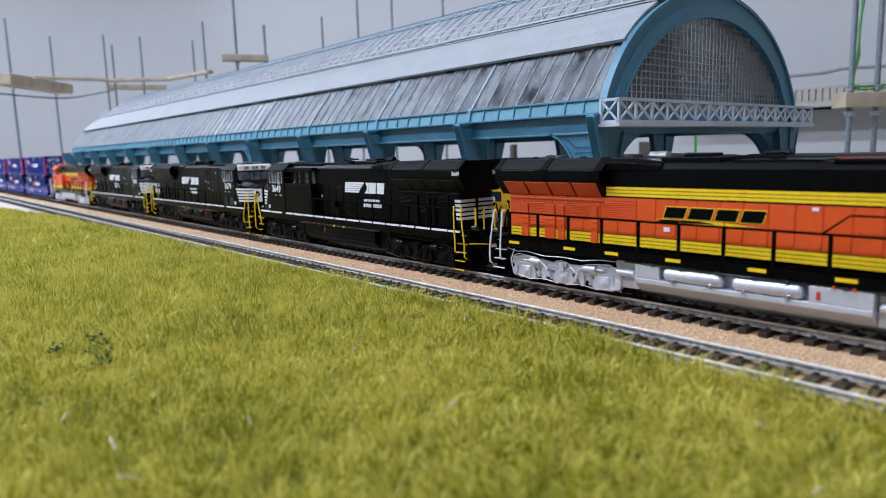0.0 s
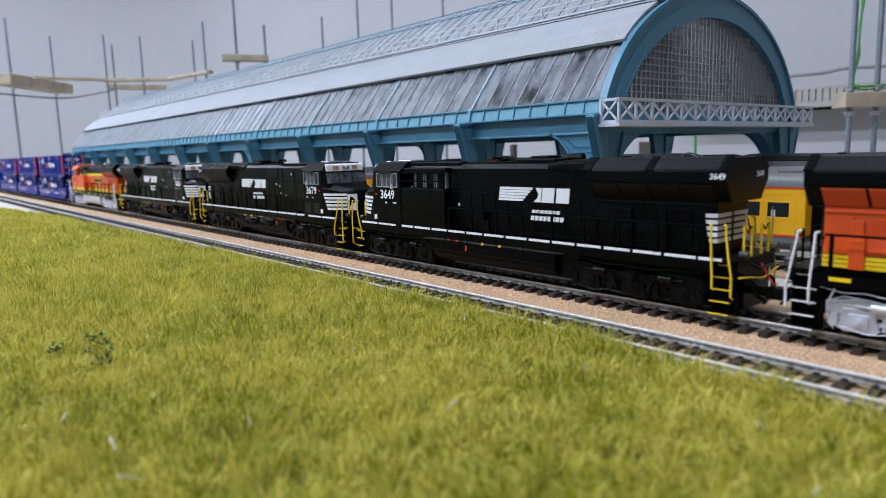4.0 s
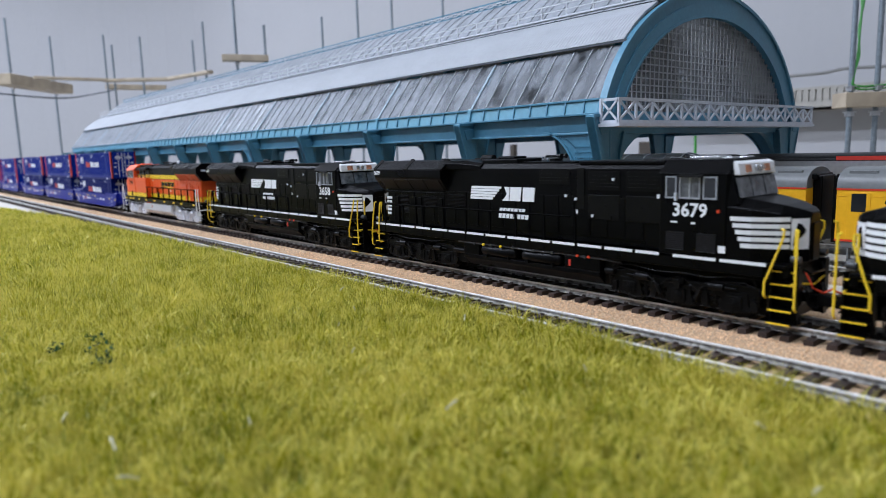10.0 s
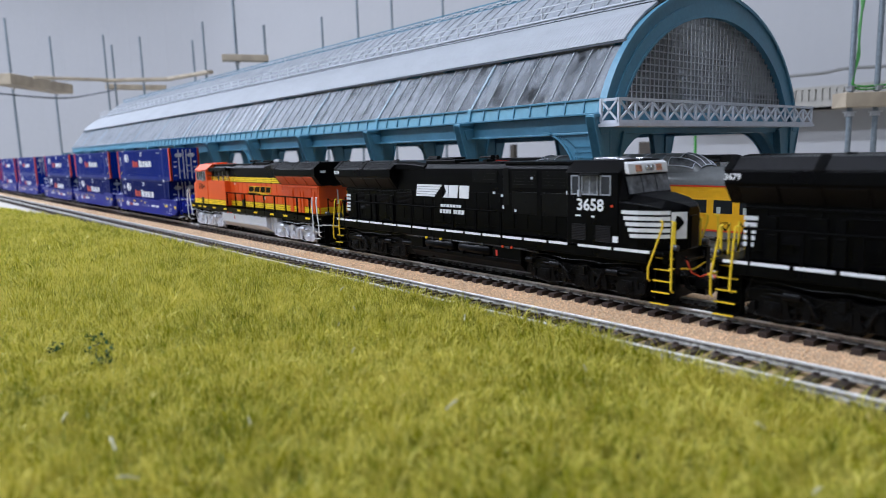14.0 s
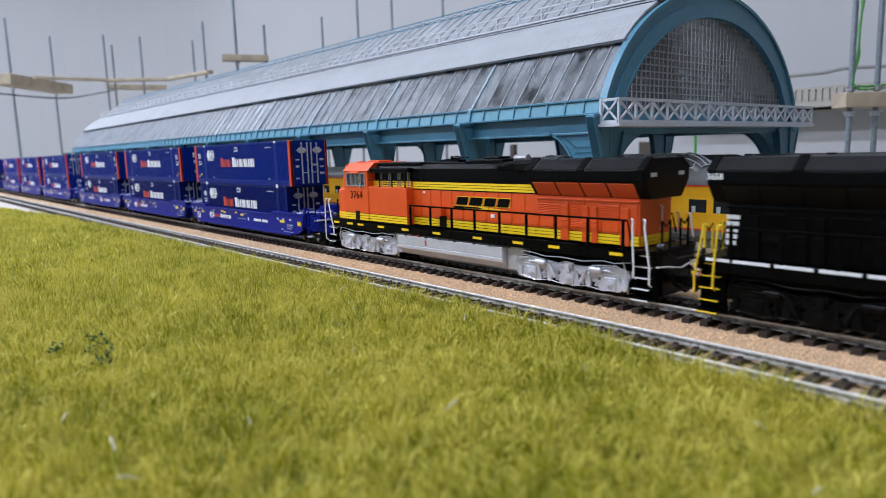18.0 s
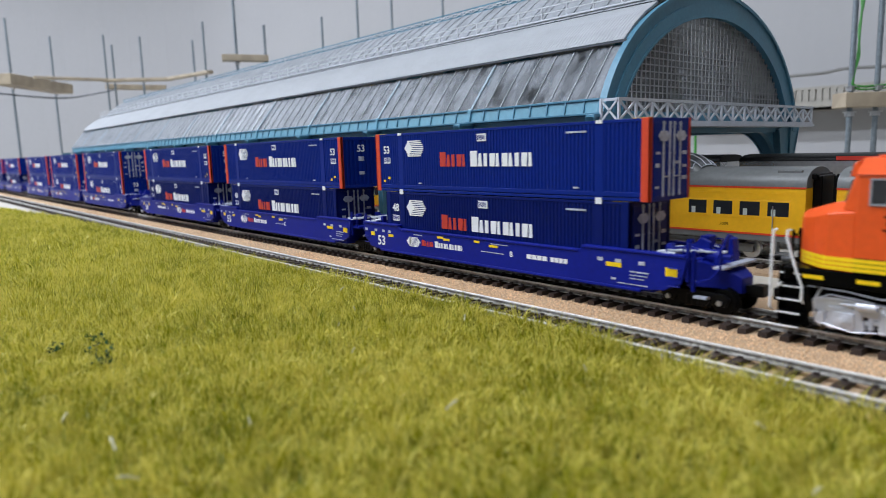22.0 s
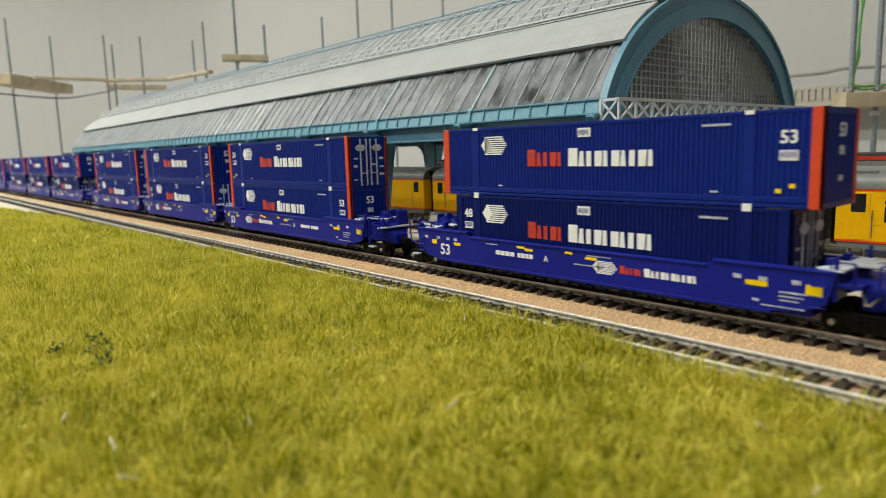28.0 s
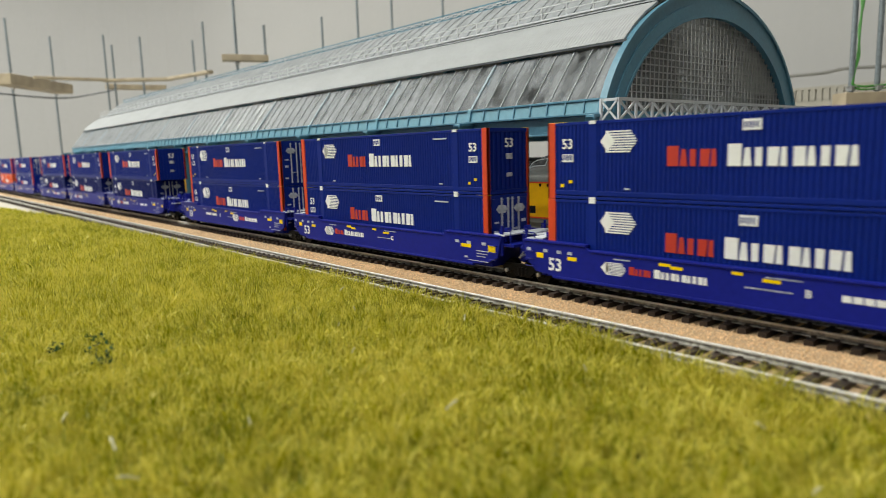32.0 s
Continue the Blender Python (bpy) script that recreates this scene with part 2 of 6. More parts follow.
class Shape:
    """Collects solids in millimetres."""

    def __init__(self):
        self.v, self.f = [], []

    def add(self, verts, faces):
        k = len(self.v)
        self.v += [tuple(p) for p in verts]
        self.f += [tuple(i + k for i in q) for q in faces]
        return self

    def box(self, x0, x1, y0, y1, z0, z1):
        return self.add([(x0, y0, z0), (x1, y0, z0), (x1, y1, z0), (x0, y1, z0), (x0, y0, z1), (x1, y0, z1), (x1, y1, z1), (x0, y1, z1)],
                        [(0, 3, 2, 1), (4, 5, 6, 7), (0, 1, 5, 4), (1, 2, 6, 5), (2, 3, 7, 6), (3, 0, 4, 7)])

    def prism(self, poly, axis, a, b):
        """A polygon pushed along an axis from a to b. The polygon's two numbers are the other two axes in order."""
        n = len(poly)
        place = {"x": lambda p, c: (c, p[0], p[1]), "y": lambda p, c: (p[0], c, p[1]), "z": lambda p, c: (p[0], p[1], c)}[axis]
        return self.add([place(p, a) for p in poly] + [place(p, b) for p in poly],
                        [tuple(range(n - 1, -1, -1)), tuple(range(n, 2 * n))] + [(i, (i + 1) % n, n + (i + 1) % n, n + i) for i in range(n)])

    def loft(self, sections):
        """Rings of the same count of points, skinned and closed at both ends."""
        n = len(sections[0])
        fs = [tuple(range(n - 1, -1, -1)), tuple(n * (len(sections) - 1) + i for i in range(n))]
        for s in range(len(sections) - 1):
            fs += [(s * n + i, s * n + (i + 1) % n, (s + 1) * n + (i + 1) % n, (s + 1) * n + i) for i in range(n)]
        return self.add([p for ring in sections for p in ring], fs)

    def cyl(self, x, y, z, axis, r, a, b, n=14):
        c = [(math.cos(2 * math.pi * i / n) * r, math.sin(2 * math.pi * i / n) * r) for i in range(n)]
        o = {"x": (y, z), "y": (x, z), "z": (x, y)}[axis]
        return self.prism([(o[0] + p, o[1] + q) for p, q in c], axis, a, b)

    def tube(self, pts, r, n=6):
        pts = [Vector(p) for p in pts]
        rings = []
        for i, p in enumerate(pts):
            d = (pts[min(i + 1, len(pts) - 1)] - pts[max(i - 1, 0)]).normalized()
            u = d.orthogonal().normalized() if i == 0 else (u - d * u.dot(d)).normalized()
            w = d.cross(u)
            rings.append([p + (u * math.cos(2 * math.pi * k / n) + w * math.sin(2 * math.pi * k / n)) * r for k in range(n)])
        return self.loft(rings)

    def strip(self, profile, x0, x1, thick):
        """A sheet of some thickness along x, its profile given as (y, z) points."""
        outer = [(p[0], p[1]) for p in profile]
        inner = []
        for i, p in enumerate(profile):
            a, b = Vector(profile[max(i - 1, 0)]), Vector(profile[min(i + 1, len(profile) - 1)])
            d = (b - a).normalized()
            inner.append((p[0] + d.y * thick, p[1] - d.x * thick))
        return self.prism(outer + inner[::-1], "x", x0, x1)

    def arch_band(self, outer, inner, x0, x1):
        """A curved band between two curves of (y, z) points."""
        return self.loft([[(x0, *p), (x1, *p), (x1, *q), (x0, *q)] for p, q in zip(outer, inner)])


def mesh_of(name, shape, mat, bevel=0.0, smooth=False):
    bm = bmesh.new()
    vs = [bm.verts.new((p[0] * MM, p[1] * MM, p[2] * MM)) for p in shape.v]
    for q in shape.f:
        bm.faces.new([vs[i] for i in q])
    bmesh.ops.recalc_face_normals(bm, faces=bm.faces)
    if bevel:
        sharp = [e for e in bm.edges if e.is_manifold and e.calc_face_angle(0) > 0.5]
        bmesh.ops.bevel(bm, geom=sharp, offset=bevel * MM, segments=2, profile=0.5, affect="EDGES", clamp_overlap=True)
    me = bpy.data.meshes.new(name)
    bm.to_mesh(me)
    bm.free()
    me.materials.append(mat)
    if smooth:
        me.shade_smooth()
        me.set_sharp_from_angle(angle=radians(40))
    return me


def part(name, shape, mat, parent=None, label="", bevel=0.0, smooth=False, at=None):
    me = shape if isinstance(shape, bpy.types.Mesh) else mesh_of(name, shape, mat, bevel, smooth)
    ob = new(name, me)
    if parent:
        ob.parent = parent
    if at is not None:
        ob.matrix_basis = at
    if label:
        ob["label"] = label
    return ob


def thing(name, label, category, group="", kind="", at=None):
    ob = new(name)
    ob.empty_display_size = 0.01
    if at is not None:
        ob.matrix_basis = at
    return tagged(ob, label, category, group, kind)


def spot(x, y, z, rx=0, ry=0, rz=0):
    return pose(x * MM, y * MM, z * MM, rx, ry, rz)


WORDS = {}


def lettering(text, size, mat, parent, u, side, off, z, name="number"):
    """Characters on a side wall: u runs to the reader's right, side -1 faces towards -y, +1 towards +y."""
    key = (text, size, mat.name)
    if key not in WORDS:
        cu = bpy.data.curves.new("letters", "FONT")
        cu.body, cu.size, cu.extrude, cu.offset, cu.align_x, cu.align_y = text, size * MM * 1.38, 0.05 * MM, size * MM * (0.03 if mat is WHITE else -0.008), "CENTER", "CENTER"
        cu.resolution_u = 2
        tmp = new("letters", cu)
        bpy.context.view_layer.update()
        me = bpy.data.meshes.new_from_object(tmp.evaluated_get(bpy.context.evaluated_depsgraph_get()))
        bpy.data.objects.remove(tmp)
        me.materials.clear()
        me.materials.append(mat)
        WORDS[key] = me
    ob = new(name, WORDS[key])
    ob.parent = parent
    ob.matrix_basis = spot(u, -off, z, 90) if side < 0 else spot(-u, off, z, 90, 0, 180)
    return ob


def decal(shape, polys, side, off, thick=0.12):
    """Flat printed shapes on a side wall, each a polygon of (u, z)."""
    for poly in polys:
        if side < 0:
            shape.prism(poly, "y", -off - thick, -off + 0.3)
        else:
            shape.prism([(-u, z) for u, z in poly], "y", off - 0.3, off + thick)
    return shape


def rect(u0, u1, z0, z1, lean=0.0):
    return [(u0, z0), (u1, z0), (u1 + lean, z1), (u0 + lean, z1)]


# ------------------------------------------------------------------ the room
def setting(name, shape, mat, label, category, bevel=0.0):
    return tagged(part(name, shape, mat, bevel=bevel), label, category, kind="structure")


cove = [(-3100 - 1100 * math.sin(math.pi / 2 * k / 14), 150 + 1100 * math.cos(math.pi / 2 * k / 14)) for k in range(15)]
wall = Shape()
for a, b in zip([(2500, 1250)] + cove, cove + [(-4200, -2000)]):
    d = (Vector(b) - Vector(a)).normalized() * 100
    wall.prism([a, b, (b[0] + d.y, b[1] - d.x), (a[0] + d.y, a[1] - d.x)], "z", -900, 1600)
setting("wall_back", wall, WALL, "smooth white painted wall behind the railway, rounded in the corner", "wall")
setting("wall_east", Shape().box(2500, 2600, -2000, 1350, -900, 1600), WALL, "plain white painted wall", "wall")
setting("wall_front", Shape().box(-4300, 2500, -2100, -2000, -900, 1600), WALL, "plain white painted wall", "wall")
setting("ceiling", Shape().box(-4400, 2600, -2100, 1350, 1600, 1650), CEILING, "plain white ceiling of the room", "ceiling")
setting("floor", Shape().box(-4400, 2600, -2100, 1350, -950, -900), BOARD, "pale floor of the room", "floor")
setting("ground", Shape().box(-4200, 900, -160, 1240, -30, -6.2), BOARD, "off-white filled baseboard of the model railway", "baseboard")
setting("cork_bed", Shape().box(-3600, 700, 205, 300, -6.6, -4.6).box(-612, 700, 176, 205, -6.6, -4.6).box(-1600, 700, 350, 404, -6.6, -4.6), CORK, "tan cork granulate bed under the tracks", "track bed")


def cork_grains():
    """Loose grains on the cork bed between the two tracks and at the sleeper ends."""
    rng = np.random.default_rng(5)
    n = 24000
    x = np.where(rng.random(n) < 0.72, rng.uniform(-420, 15, n), rng.uniform(-1100, -420, n))
    y = rng.uniform(204.5, 233.5, n)
    size = rng.uniform(0.22, 0.52, n)
    base = np.array([[-1, -1, -0.5], [1, -0.7, -0.5], [0.2, 1, -0.5], [-0.2, -0.1, 0.8], [0.7, 0.5, 0.35]])
    v = base[None] * size[:, None, None] * rng.uniform(0.6, 1.2, (n, 5, 3))
    a = rng.uniform(0, 6.28, n)
    c, s = np.cos(a)[:, None], np.sin(a)[:, None]
    vx = v[:, :, 0] * c - v[:, :, 1] * s + x[:, None]
    vy = v[:, :, 0] * s + v[:, :, 1] * c + y[:, None]
    vz = v[:, :, 2] - 4.5
    verts = np.stack([vx, vy, vz], 2).reshape(-1, 3) * MM
    f = np.array([[0, 1, 3], [1, 4, 3], [1, 2, 4], [2, 3, 4], [2, 0, 3]])
    faces = (f[None] + 5 * np.arange(n)[:, None, None]).reshape(-1, 3)
    me = bpy.data.meshes.new("cork_grains")
    me.from_pydata(verts.tolist(), [], faces.tolist())
    me.materials.append(CHIP)
    tagged(new("cork_grains", me), "loose tan cork grains scattered between the tracks", "gravel", kind="stuff")


cork_grains()


def grass_edge(x):
    """The far edge of the grass mat beside the empty track."""
    if x > -594:
        return 180.2 + 2.0 * math.sin(x * 0.027) + 1.3 * math.sin(x * 0.083 + 1) - max(0.0, x + 125) * 0.125
    return max(60.0, 177.5 - (-594 - x) * 0.036 - max(0, -930 - x) * 0.075 + 1.5 * math.sin(x * 0.05))


def grass_mat():
    """The mat's base sheet with an uneven edge."""
    xs = np.linspace(-2600, 500, 156)
    sh = Shape()
    top = [(x, grass_edge(x) - 1.0) for x in xs]
    for a, b in zip(top[:-1], top[1:]):
        sh.prism([(a[0], -150), (b[0], -150), b, a], "z", -6.4, -3.9)
    setting("ground_grass_mat", sh, SOIL, "matted green base under the static grass", "grass")


grass_mat()


def blades(name, count, x0, x1, y0, seed, wide, length, mat, label):
    """Static grass: thin bent blades standing on the mat in leaning tufts."""
    rng = np.random.default_rng(seed)
    x = rng.uniform(x0, x1, count)
    edge = np.array([grass_edge(q) for q in x])
    y = y0 + (edge - y0) * rng.random(count) + rng.normal(0, 0.8, count)
    thin = np.sin(x * 0.47 + 2.1 * np.sin(y * 0.21)) * np.sin(y * 0.53 + 1.8 * np.sin(x * 0.17)) + 0.5 * np.sin(x * 1.1 + y * 0.9)
    keep = rng.random(count) < 0.66 + 0.4 * thin
    x, y = x[keep], y[keep]
    count = len(x)
    clump = np.sin(x * 0.19 + 1.7 * np.sin(y * 0.13)) * np.cos(y * 0.23 + np.sin(x * 0.07)) + 0.6 * np.sin(x * 0.61 + y * 0.37)
    h = length * rng.uniform(0.5, 1.2, count) * (1 + 0.24 * clump)
    swirl = 2.4 * np.sin(x * 0.11 + 2 * np.sin(y * 0.05)) + 2.4 * np.cos(y * 0.14 + 1.5 * np.sin(x * 0.06)) + 1.2 * np.sin(x * 0.43 - y * 0.31)
    a = swirl + rng.normal(0, 1.7, count)
    lean = rng.gamma(2.2, 0.29, count)
    dx, dy = np.cos(a) * lean, np.sin(a) * lean
    w = wide * rng.uniform(0.6, 1.3, count)
    t = rng.uniform(0, np.pi, count)
    wx, wy = np.cos(t) * w / 2, np.sin(t) * w / 2
    z0 = -4.3
    p = np.empty((count, 5, 3))
    for i, sgn in ((0, -1), (1, 1)):
        p[:, i] = np.stack([x + sgn * wx, y + sgn * wy, np.full(count, z0)], 1)
    for i, sgn in ((2, 1), (3, -1)):
        p[:, i] = np.stack([x + sgn * wx * 0.75 + dx * h * 0.36, y + sgn * wy * 0.75 + dy * h * 0.36, z0 + h * 0.55], 1)
    p[:, 4] = np.stack([x + dx * h, y + dy * h, z0 + h * np.clip(1.0 - 0.25 * lean, 0.35, 1)], 1)
    base = 5 * np.arange(count)[:, None]
    loops = (base + np.array([[0, 1, 2, 3, 3, 2, 4]])).ravel()
    me = bpy.data.meshes.new(name)
    me.vertices.add(count * 5)
    me.vertices.foreach_set("co", (p * MM).astype(np.float32).ravel())
    me.loops.add(count * 7)
    me.loops.foreach_set("vertex_index", loops.astype(np.int32))
    me.polygons.add(count * 2)
    start = (7 * np.arange(count)[:, None] + np.array([[0, 4]])).ravel()
    me.polygons.foreach_set("loop_start", start.astype(np.int32))
    me.update(calc_edges=True)
    me.materials.append(mat)
    return tagged(new(name, me), label, "grass", kind="stuff")


blades("static_grass", 400000, -470, 40, -20, 11, 0.4, 6.6, GRASS, "yellow-green static grass standing beside the track")
blades("static_grass", 9000, -330, -35, 171, 14, 0.4, 9.0, GRASS, "taller yellow-green grass leaning over the rail")
blades("static_grass", 250000, -1300, -470, -40, 12, 0.6, 7.0, GRASS, "yellow-green static grass on the far part of the mat")
blades("static_grass", 16000, -2500, -1300, -60, 13, 1.0, 7.0, GRASS, "yellow-green static grass at the end of the mat")


def tufts():
    rng = np.random.default_rng(8)
    sh = Shape()
    for cx, cy, n, r in ((-258, 55, 46, 3.4), (-228, 51, 60, 3.8), (-243, 53, 22, 5.0), (-256, 42, 18, 2.2)):
        for _ in range(n):
            x, y, z = cx + rng.normal(0, r * 0.5), cy + rng.normal(0, r * 0.5), rng.uniform(-1, 2.9)
            s = rng.uniform(0.35, 0.85)
            d = rng.normal(0, 1, (3, 3)) * s
            sh.add([(x, y, z)] + [(x + q[0], y + q[1], z + q[2]) for q in d], [(0, 1, 2), (0, 2, 3), (0, 3, 1), (1, 3, 2)])
    tagged(part("foam_tuft", sh, MOSS), "dark green foam flock stuck in the grass", "scatter", kind="stuff")
    sh = Shape()
    for cx, cy, l in ((-264, 161, 2.6), (-225, 144, 2.0), (-209, 126, 2.0), (-177, 111, 2.4), (-181, 29, 2.6), (-154, 34, 2.8), (-136, 34, 3.6), (-145, 62, 2.2), (-120, 102, 4.6), (-61, 145, 3.2),
                      (-42, 123, 3.0), (-113, 149, 2.6), (-181, 164, 2.6)):
        for _ in range(1):
            x, y = cx + rng.normal(0, 0.3), cy + rng.normal(0, 0.3)
            d = rng.normal(0, 0.55, 2)
            sh.tube([(x, y, 0.6), (x + d[0] * l * 0.5, y + d[1] * l * 0.5, 1.2 + l * 0.2), (x + d[0] * l, y + d[1] * l, 1.5 + l * 0.36)], 0.3, 5)
    tagged(part("pale_fibres", sh, FLUFF), "pale loose fibres caught in the grass", "scatter", kind="stuff")


tufts()

# ------------------------------------------------------------------ tracks


def rails(name, cy, z, label, x0=-3600, x1=700, web=None):
    road = thing(name, label, "railway track", kind="structure")
    for s in (-1, 1):
        y = cy + s * GAUGE / 2 + s * 0.35
        rail = part("rail", Shape().prism([(y - 1.1, z - 2.5), (y + 1.1, z - 2.5), (y + 1.0, z - 2.1), (y + 0.25, z - 1.75), (y + 0.25, z - 0.85), (y + 0.38, z - 0.7),
                                           (y - 0.38, z - 0.7), (y - 0.25, z - 0.85), (y - 0.25, z - 1.75), (y - 1.0, z - 2.1)], "x", x0, x1), web or RAILSIDE, road)
        if web:
            part("rail_foot", Shape().box(x0, x1, y - 1.15, y + 1.15, z - 2.55, z - 2.0), RAILPALE, rail, "bright rail foot")
        part("rail_head", Shape().prism([(y - 0.45, z - 0.72), (y + 0.45, z - 0.72), (y + 0.45, z - 0.12), (y + 0.36, z), (y - 0.36, z), (y - 0.45, z - 0.12)], "x", x0, x1),
             RAILTOP, rail, "polished nickel rail head")
    return road


def sleeper_mesh(length, width):
    sh = Shape()
    h, w = length / 2, width / 2
    sh.prism([(-w, -2.0), (w, -2.0), (w * 0.9, 0), (-w * 0.9, 0)], "y", -h, h)
    for s in (-1, 1):
        c = s * (GAUGE / 2 + 0.35)
        for k in (-1, 1):
            sh.box(-0.75, 0.75, c + k * 1.55 - 0.45, c + k * 1.55 + 0.45, -0.05, 0.75)
    return sh


def sleepers(road, cy, z, pitch, length, width, reach=-1950):
    me = mesh_of("sleeper", sleeper_mesh(length, width), TIE)
    rng = random.Random(3)
    far = Shape()
    one = sleeper_mesh(length, width)
    n = int(4200 / pitch)
    for i in range(n):
        x = 640 - i * pitch
        if reach < x < 120 and i * pitch < 2700:
            part("sleeper", me, TIE, road, at=spot(x + rng.uniform(-0.15, 0.15), cy + rng.uniform(-0.2, 0.2), z - 2.5, rz=rng.uniform(-0.6, 0.6)))
        else:
            far.add([(p[0] + x, p[1] + cy, p[2] + z - 2.5) for p in one.v], one.f)
    tagged(part("sleeper_row", far, TIE, road), kind="stuff")


track_main = rails("railway_track", TRAIN_Y, 0.0, "model railway track with brown sleepers and nickel rails under the train")
track_front = rails("railway_track", FRONT_Y, -0.4, "empty model railway track with bright rails beside the grass", web=RAILSIDE)
track_coach = rails("railway_track", COACH_Y, 0.0, "model railway track inside the train shed")
track_back = rails("railway_track", 455, 0.0, "model railway track on the far side of the shed")

# ------------------------------------------------------------------ the train shed
SHED_X0, SHED_X1 = -1436.0, -215.5
ARCH_Y, ARCH_Z, ARCH_A, ARCH_B = 418.0, 60.0, 123.5, 96.0
BAY, BAYS, COL_X = 104.2, 12, -217.0


def arch(a, b, y):
    return ARCH_Z + b * math.sqrt(max(0.0, 1 - ((y - ARCH_Y) / a) ** 2))


def arch_ring(a, b, z_low, n=44):
    """Points of the arch from its near foot over the crown to its far foot."""
    t0 = math.asin((z_low - ARCH_Z) / b)
    return [(ARCH_Y - a * math.cos(t0 + (math.pi - 2 * t0) * i / n), ARCH_Z + b * math.sin(t0 + (math.pi - 2 * t0) * i / n)) for i in range(n + 1)]


shed = thing("train_shed", "long blue and grey arched train shed model with dusty glass roof", "station")


def column(row_y, face, haunch, i):
    """A riveted column: tapered web, edge flanges, a leaning front bracket, and at some columns a curved haunch to the girder."""
    x = COL_X - BAY * i
    s = face
    at = spot(x, row_y, 0)
    depth = 14.5 if s > 0 else 22.0
    web = Shape().box(-2.4, 2.4, *sorted((3.6 * s, 5.2 * s)), -5.5, 79)
    col = part("column", web, SHEDBLUE, shed, at=at, bevel=0.25)
    # bracket: a wedge standing towards the outside, wide at the top, with raised edges
    lean = [(-11.2, 79.3), (-9.6, 74), (-8.0, 69), (-6.4, 64), (-4.5, 58), (-2.0, 50), (0.2, 43), (1.2, 34), (1.6, -5.5)]
    part("bracket", Shape().prism([(y * s, z) for y, z in lean] + [(4.2 * s, -5.5), (4.2 * s, 80)], "x", -2.2, 2.2), SHEDBLUE, col)
    part("flange", Shape().loft([[(-2.8, y * s, z), (2.8, y * s, z), (2.8, (y + 1.3) * s, z + 0.3), (-2.8, (y + 1.3) * s, z + 0.3)] for y, z in lean]), SHEDBLUE, col, bevel=0.2)
    part("bracket_cap", Shape().prism([(-10.8 * s, 78.8), (-10.6 * s, 80.6), (4.6 * s, 81.6), (4.6 * s, 79.6)], "x", -2.9, 2.9), SHEDBLUE, col, bevel=0.25)
    part("gusset", Shape().prism([(-6.6 * s, 76.5), (2.4 * s, 77.5), (2.4 * s, 71.0), (-4.2 * s, 70.0)], "x", 2.1, 2.7), SHEDBLUE, col, bevel=0.3)
    back = [(5.2, 78), (depth + 3, 72), (depth, 60), (depth - 2.5, 44), (depth - 5, 25), (depth - 6.5, 5), (depth - 7, -5.5)]
    part("inner_leg", Shape().prism([(y * s, z) for y, z in back] + [(5.2 * s, -5.5)], "x", -1.0, 1.0), SHEDBLUE, col)
    part("leg_flange", Shape().loft([[(-2.4, y * s, z), (2.4, y * s, z), (2.4, (y - 1.1) * s, z - 0.3), (-2.4, (y - 1.1) * s, z - 0.3)] for y, z in back[1:]]), SHEDBLUE, col)
    rv = Shape()
    for k in range(17):
        z = 70 - 4.3 * k
        rv.cyl(0, (depth + 0.6 - 9.4 * ((72 - z) / 77.5) ** 0.7) * s, z, "x", 0.42, 1.0, 1.4, 6)
    part("rivets", rv, SHEDBLUE, col)
    if haunch:
        plate = [(-2.4, 72.0), (-42.0, 72.0)]
        for k in range(1, 11):
            q = math.pi / 2 * k / 10
            plate.append((-42 + 27 * math.sin(q), 72 - 42 * (1 - math.cos(q))))
        plate += [(-4.4, -4.5), (-2.4, -4.5), (-2.4, 26), (-6.2, 26), (-5.2, 68), (-2.4, 68)]
        part("haunch", Shape().prism(plate, "y", 1.4 * s, 3.2 * s), SHEDBLUE, col, bevel=0.2)
        rim = [(-42 + 27 * math.sin(math.pi / 2 * k / 10), 0.3 * s, 72 - 42 * (1 - math.cos(math.pi / 2 * k / 10))) for k in range(11)] + [(-4.4, 0.3 * s, -4.5)]
        part("haunch_rim", Shape().loft([[(p[0], 0.2 * s, p[2]), (p[0], 5 * s, p[2]), (p[0] + 0.8, 5 * s, p[2] + 0.9), (p[0] + 0.8, 0.2 * s, p[2] + 0.9)] for p in rim]), SHEDBLUE, col)
        hr = Shape()
        for row in (58, 61, 64, 30, 33):
            for k in range(8):
                hr.cyl(-19 + 1.6 * k if row > 50 else -9 + 0.6 * k, 0, row, "y", 0.42, 1.4 * s, 0.8 * s, 6)
        for k in range(26):
            q = math.pi / 2 * k / 25
            hr.cyl(-34 + 27.5 * math.sin(q), 0, 69.5 - 44 * (1 - math.cos(q)) * 1.3 + 6 * math.sin(q), "y", 0.4, 1.4 * s, 0.8 * s, 6)
        part("haunch_tie", Shape().box(-7.0, -2.0, *sorted((0.4 * s, 3.4 * s)), 24.6, 26.0), SHEDBLUE, col)
        part("haunch_rivets", hr, SHEDBLUE, col)
    return col


for i in range(BAYS + 1):
    column(299.0, 1, i % 4 == 0, i)
    column(537.0, -1, i % 4 == 0, i)

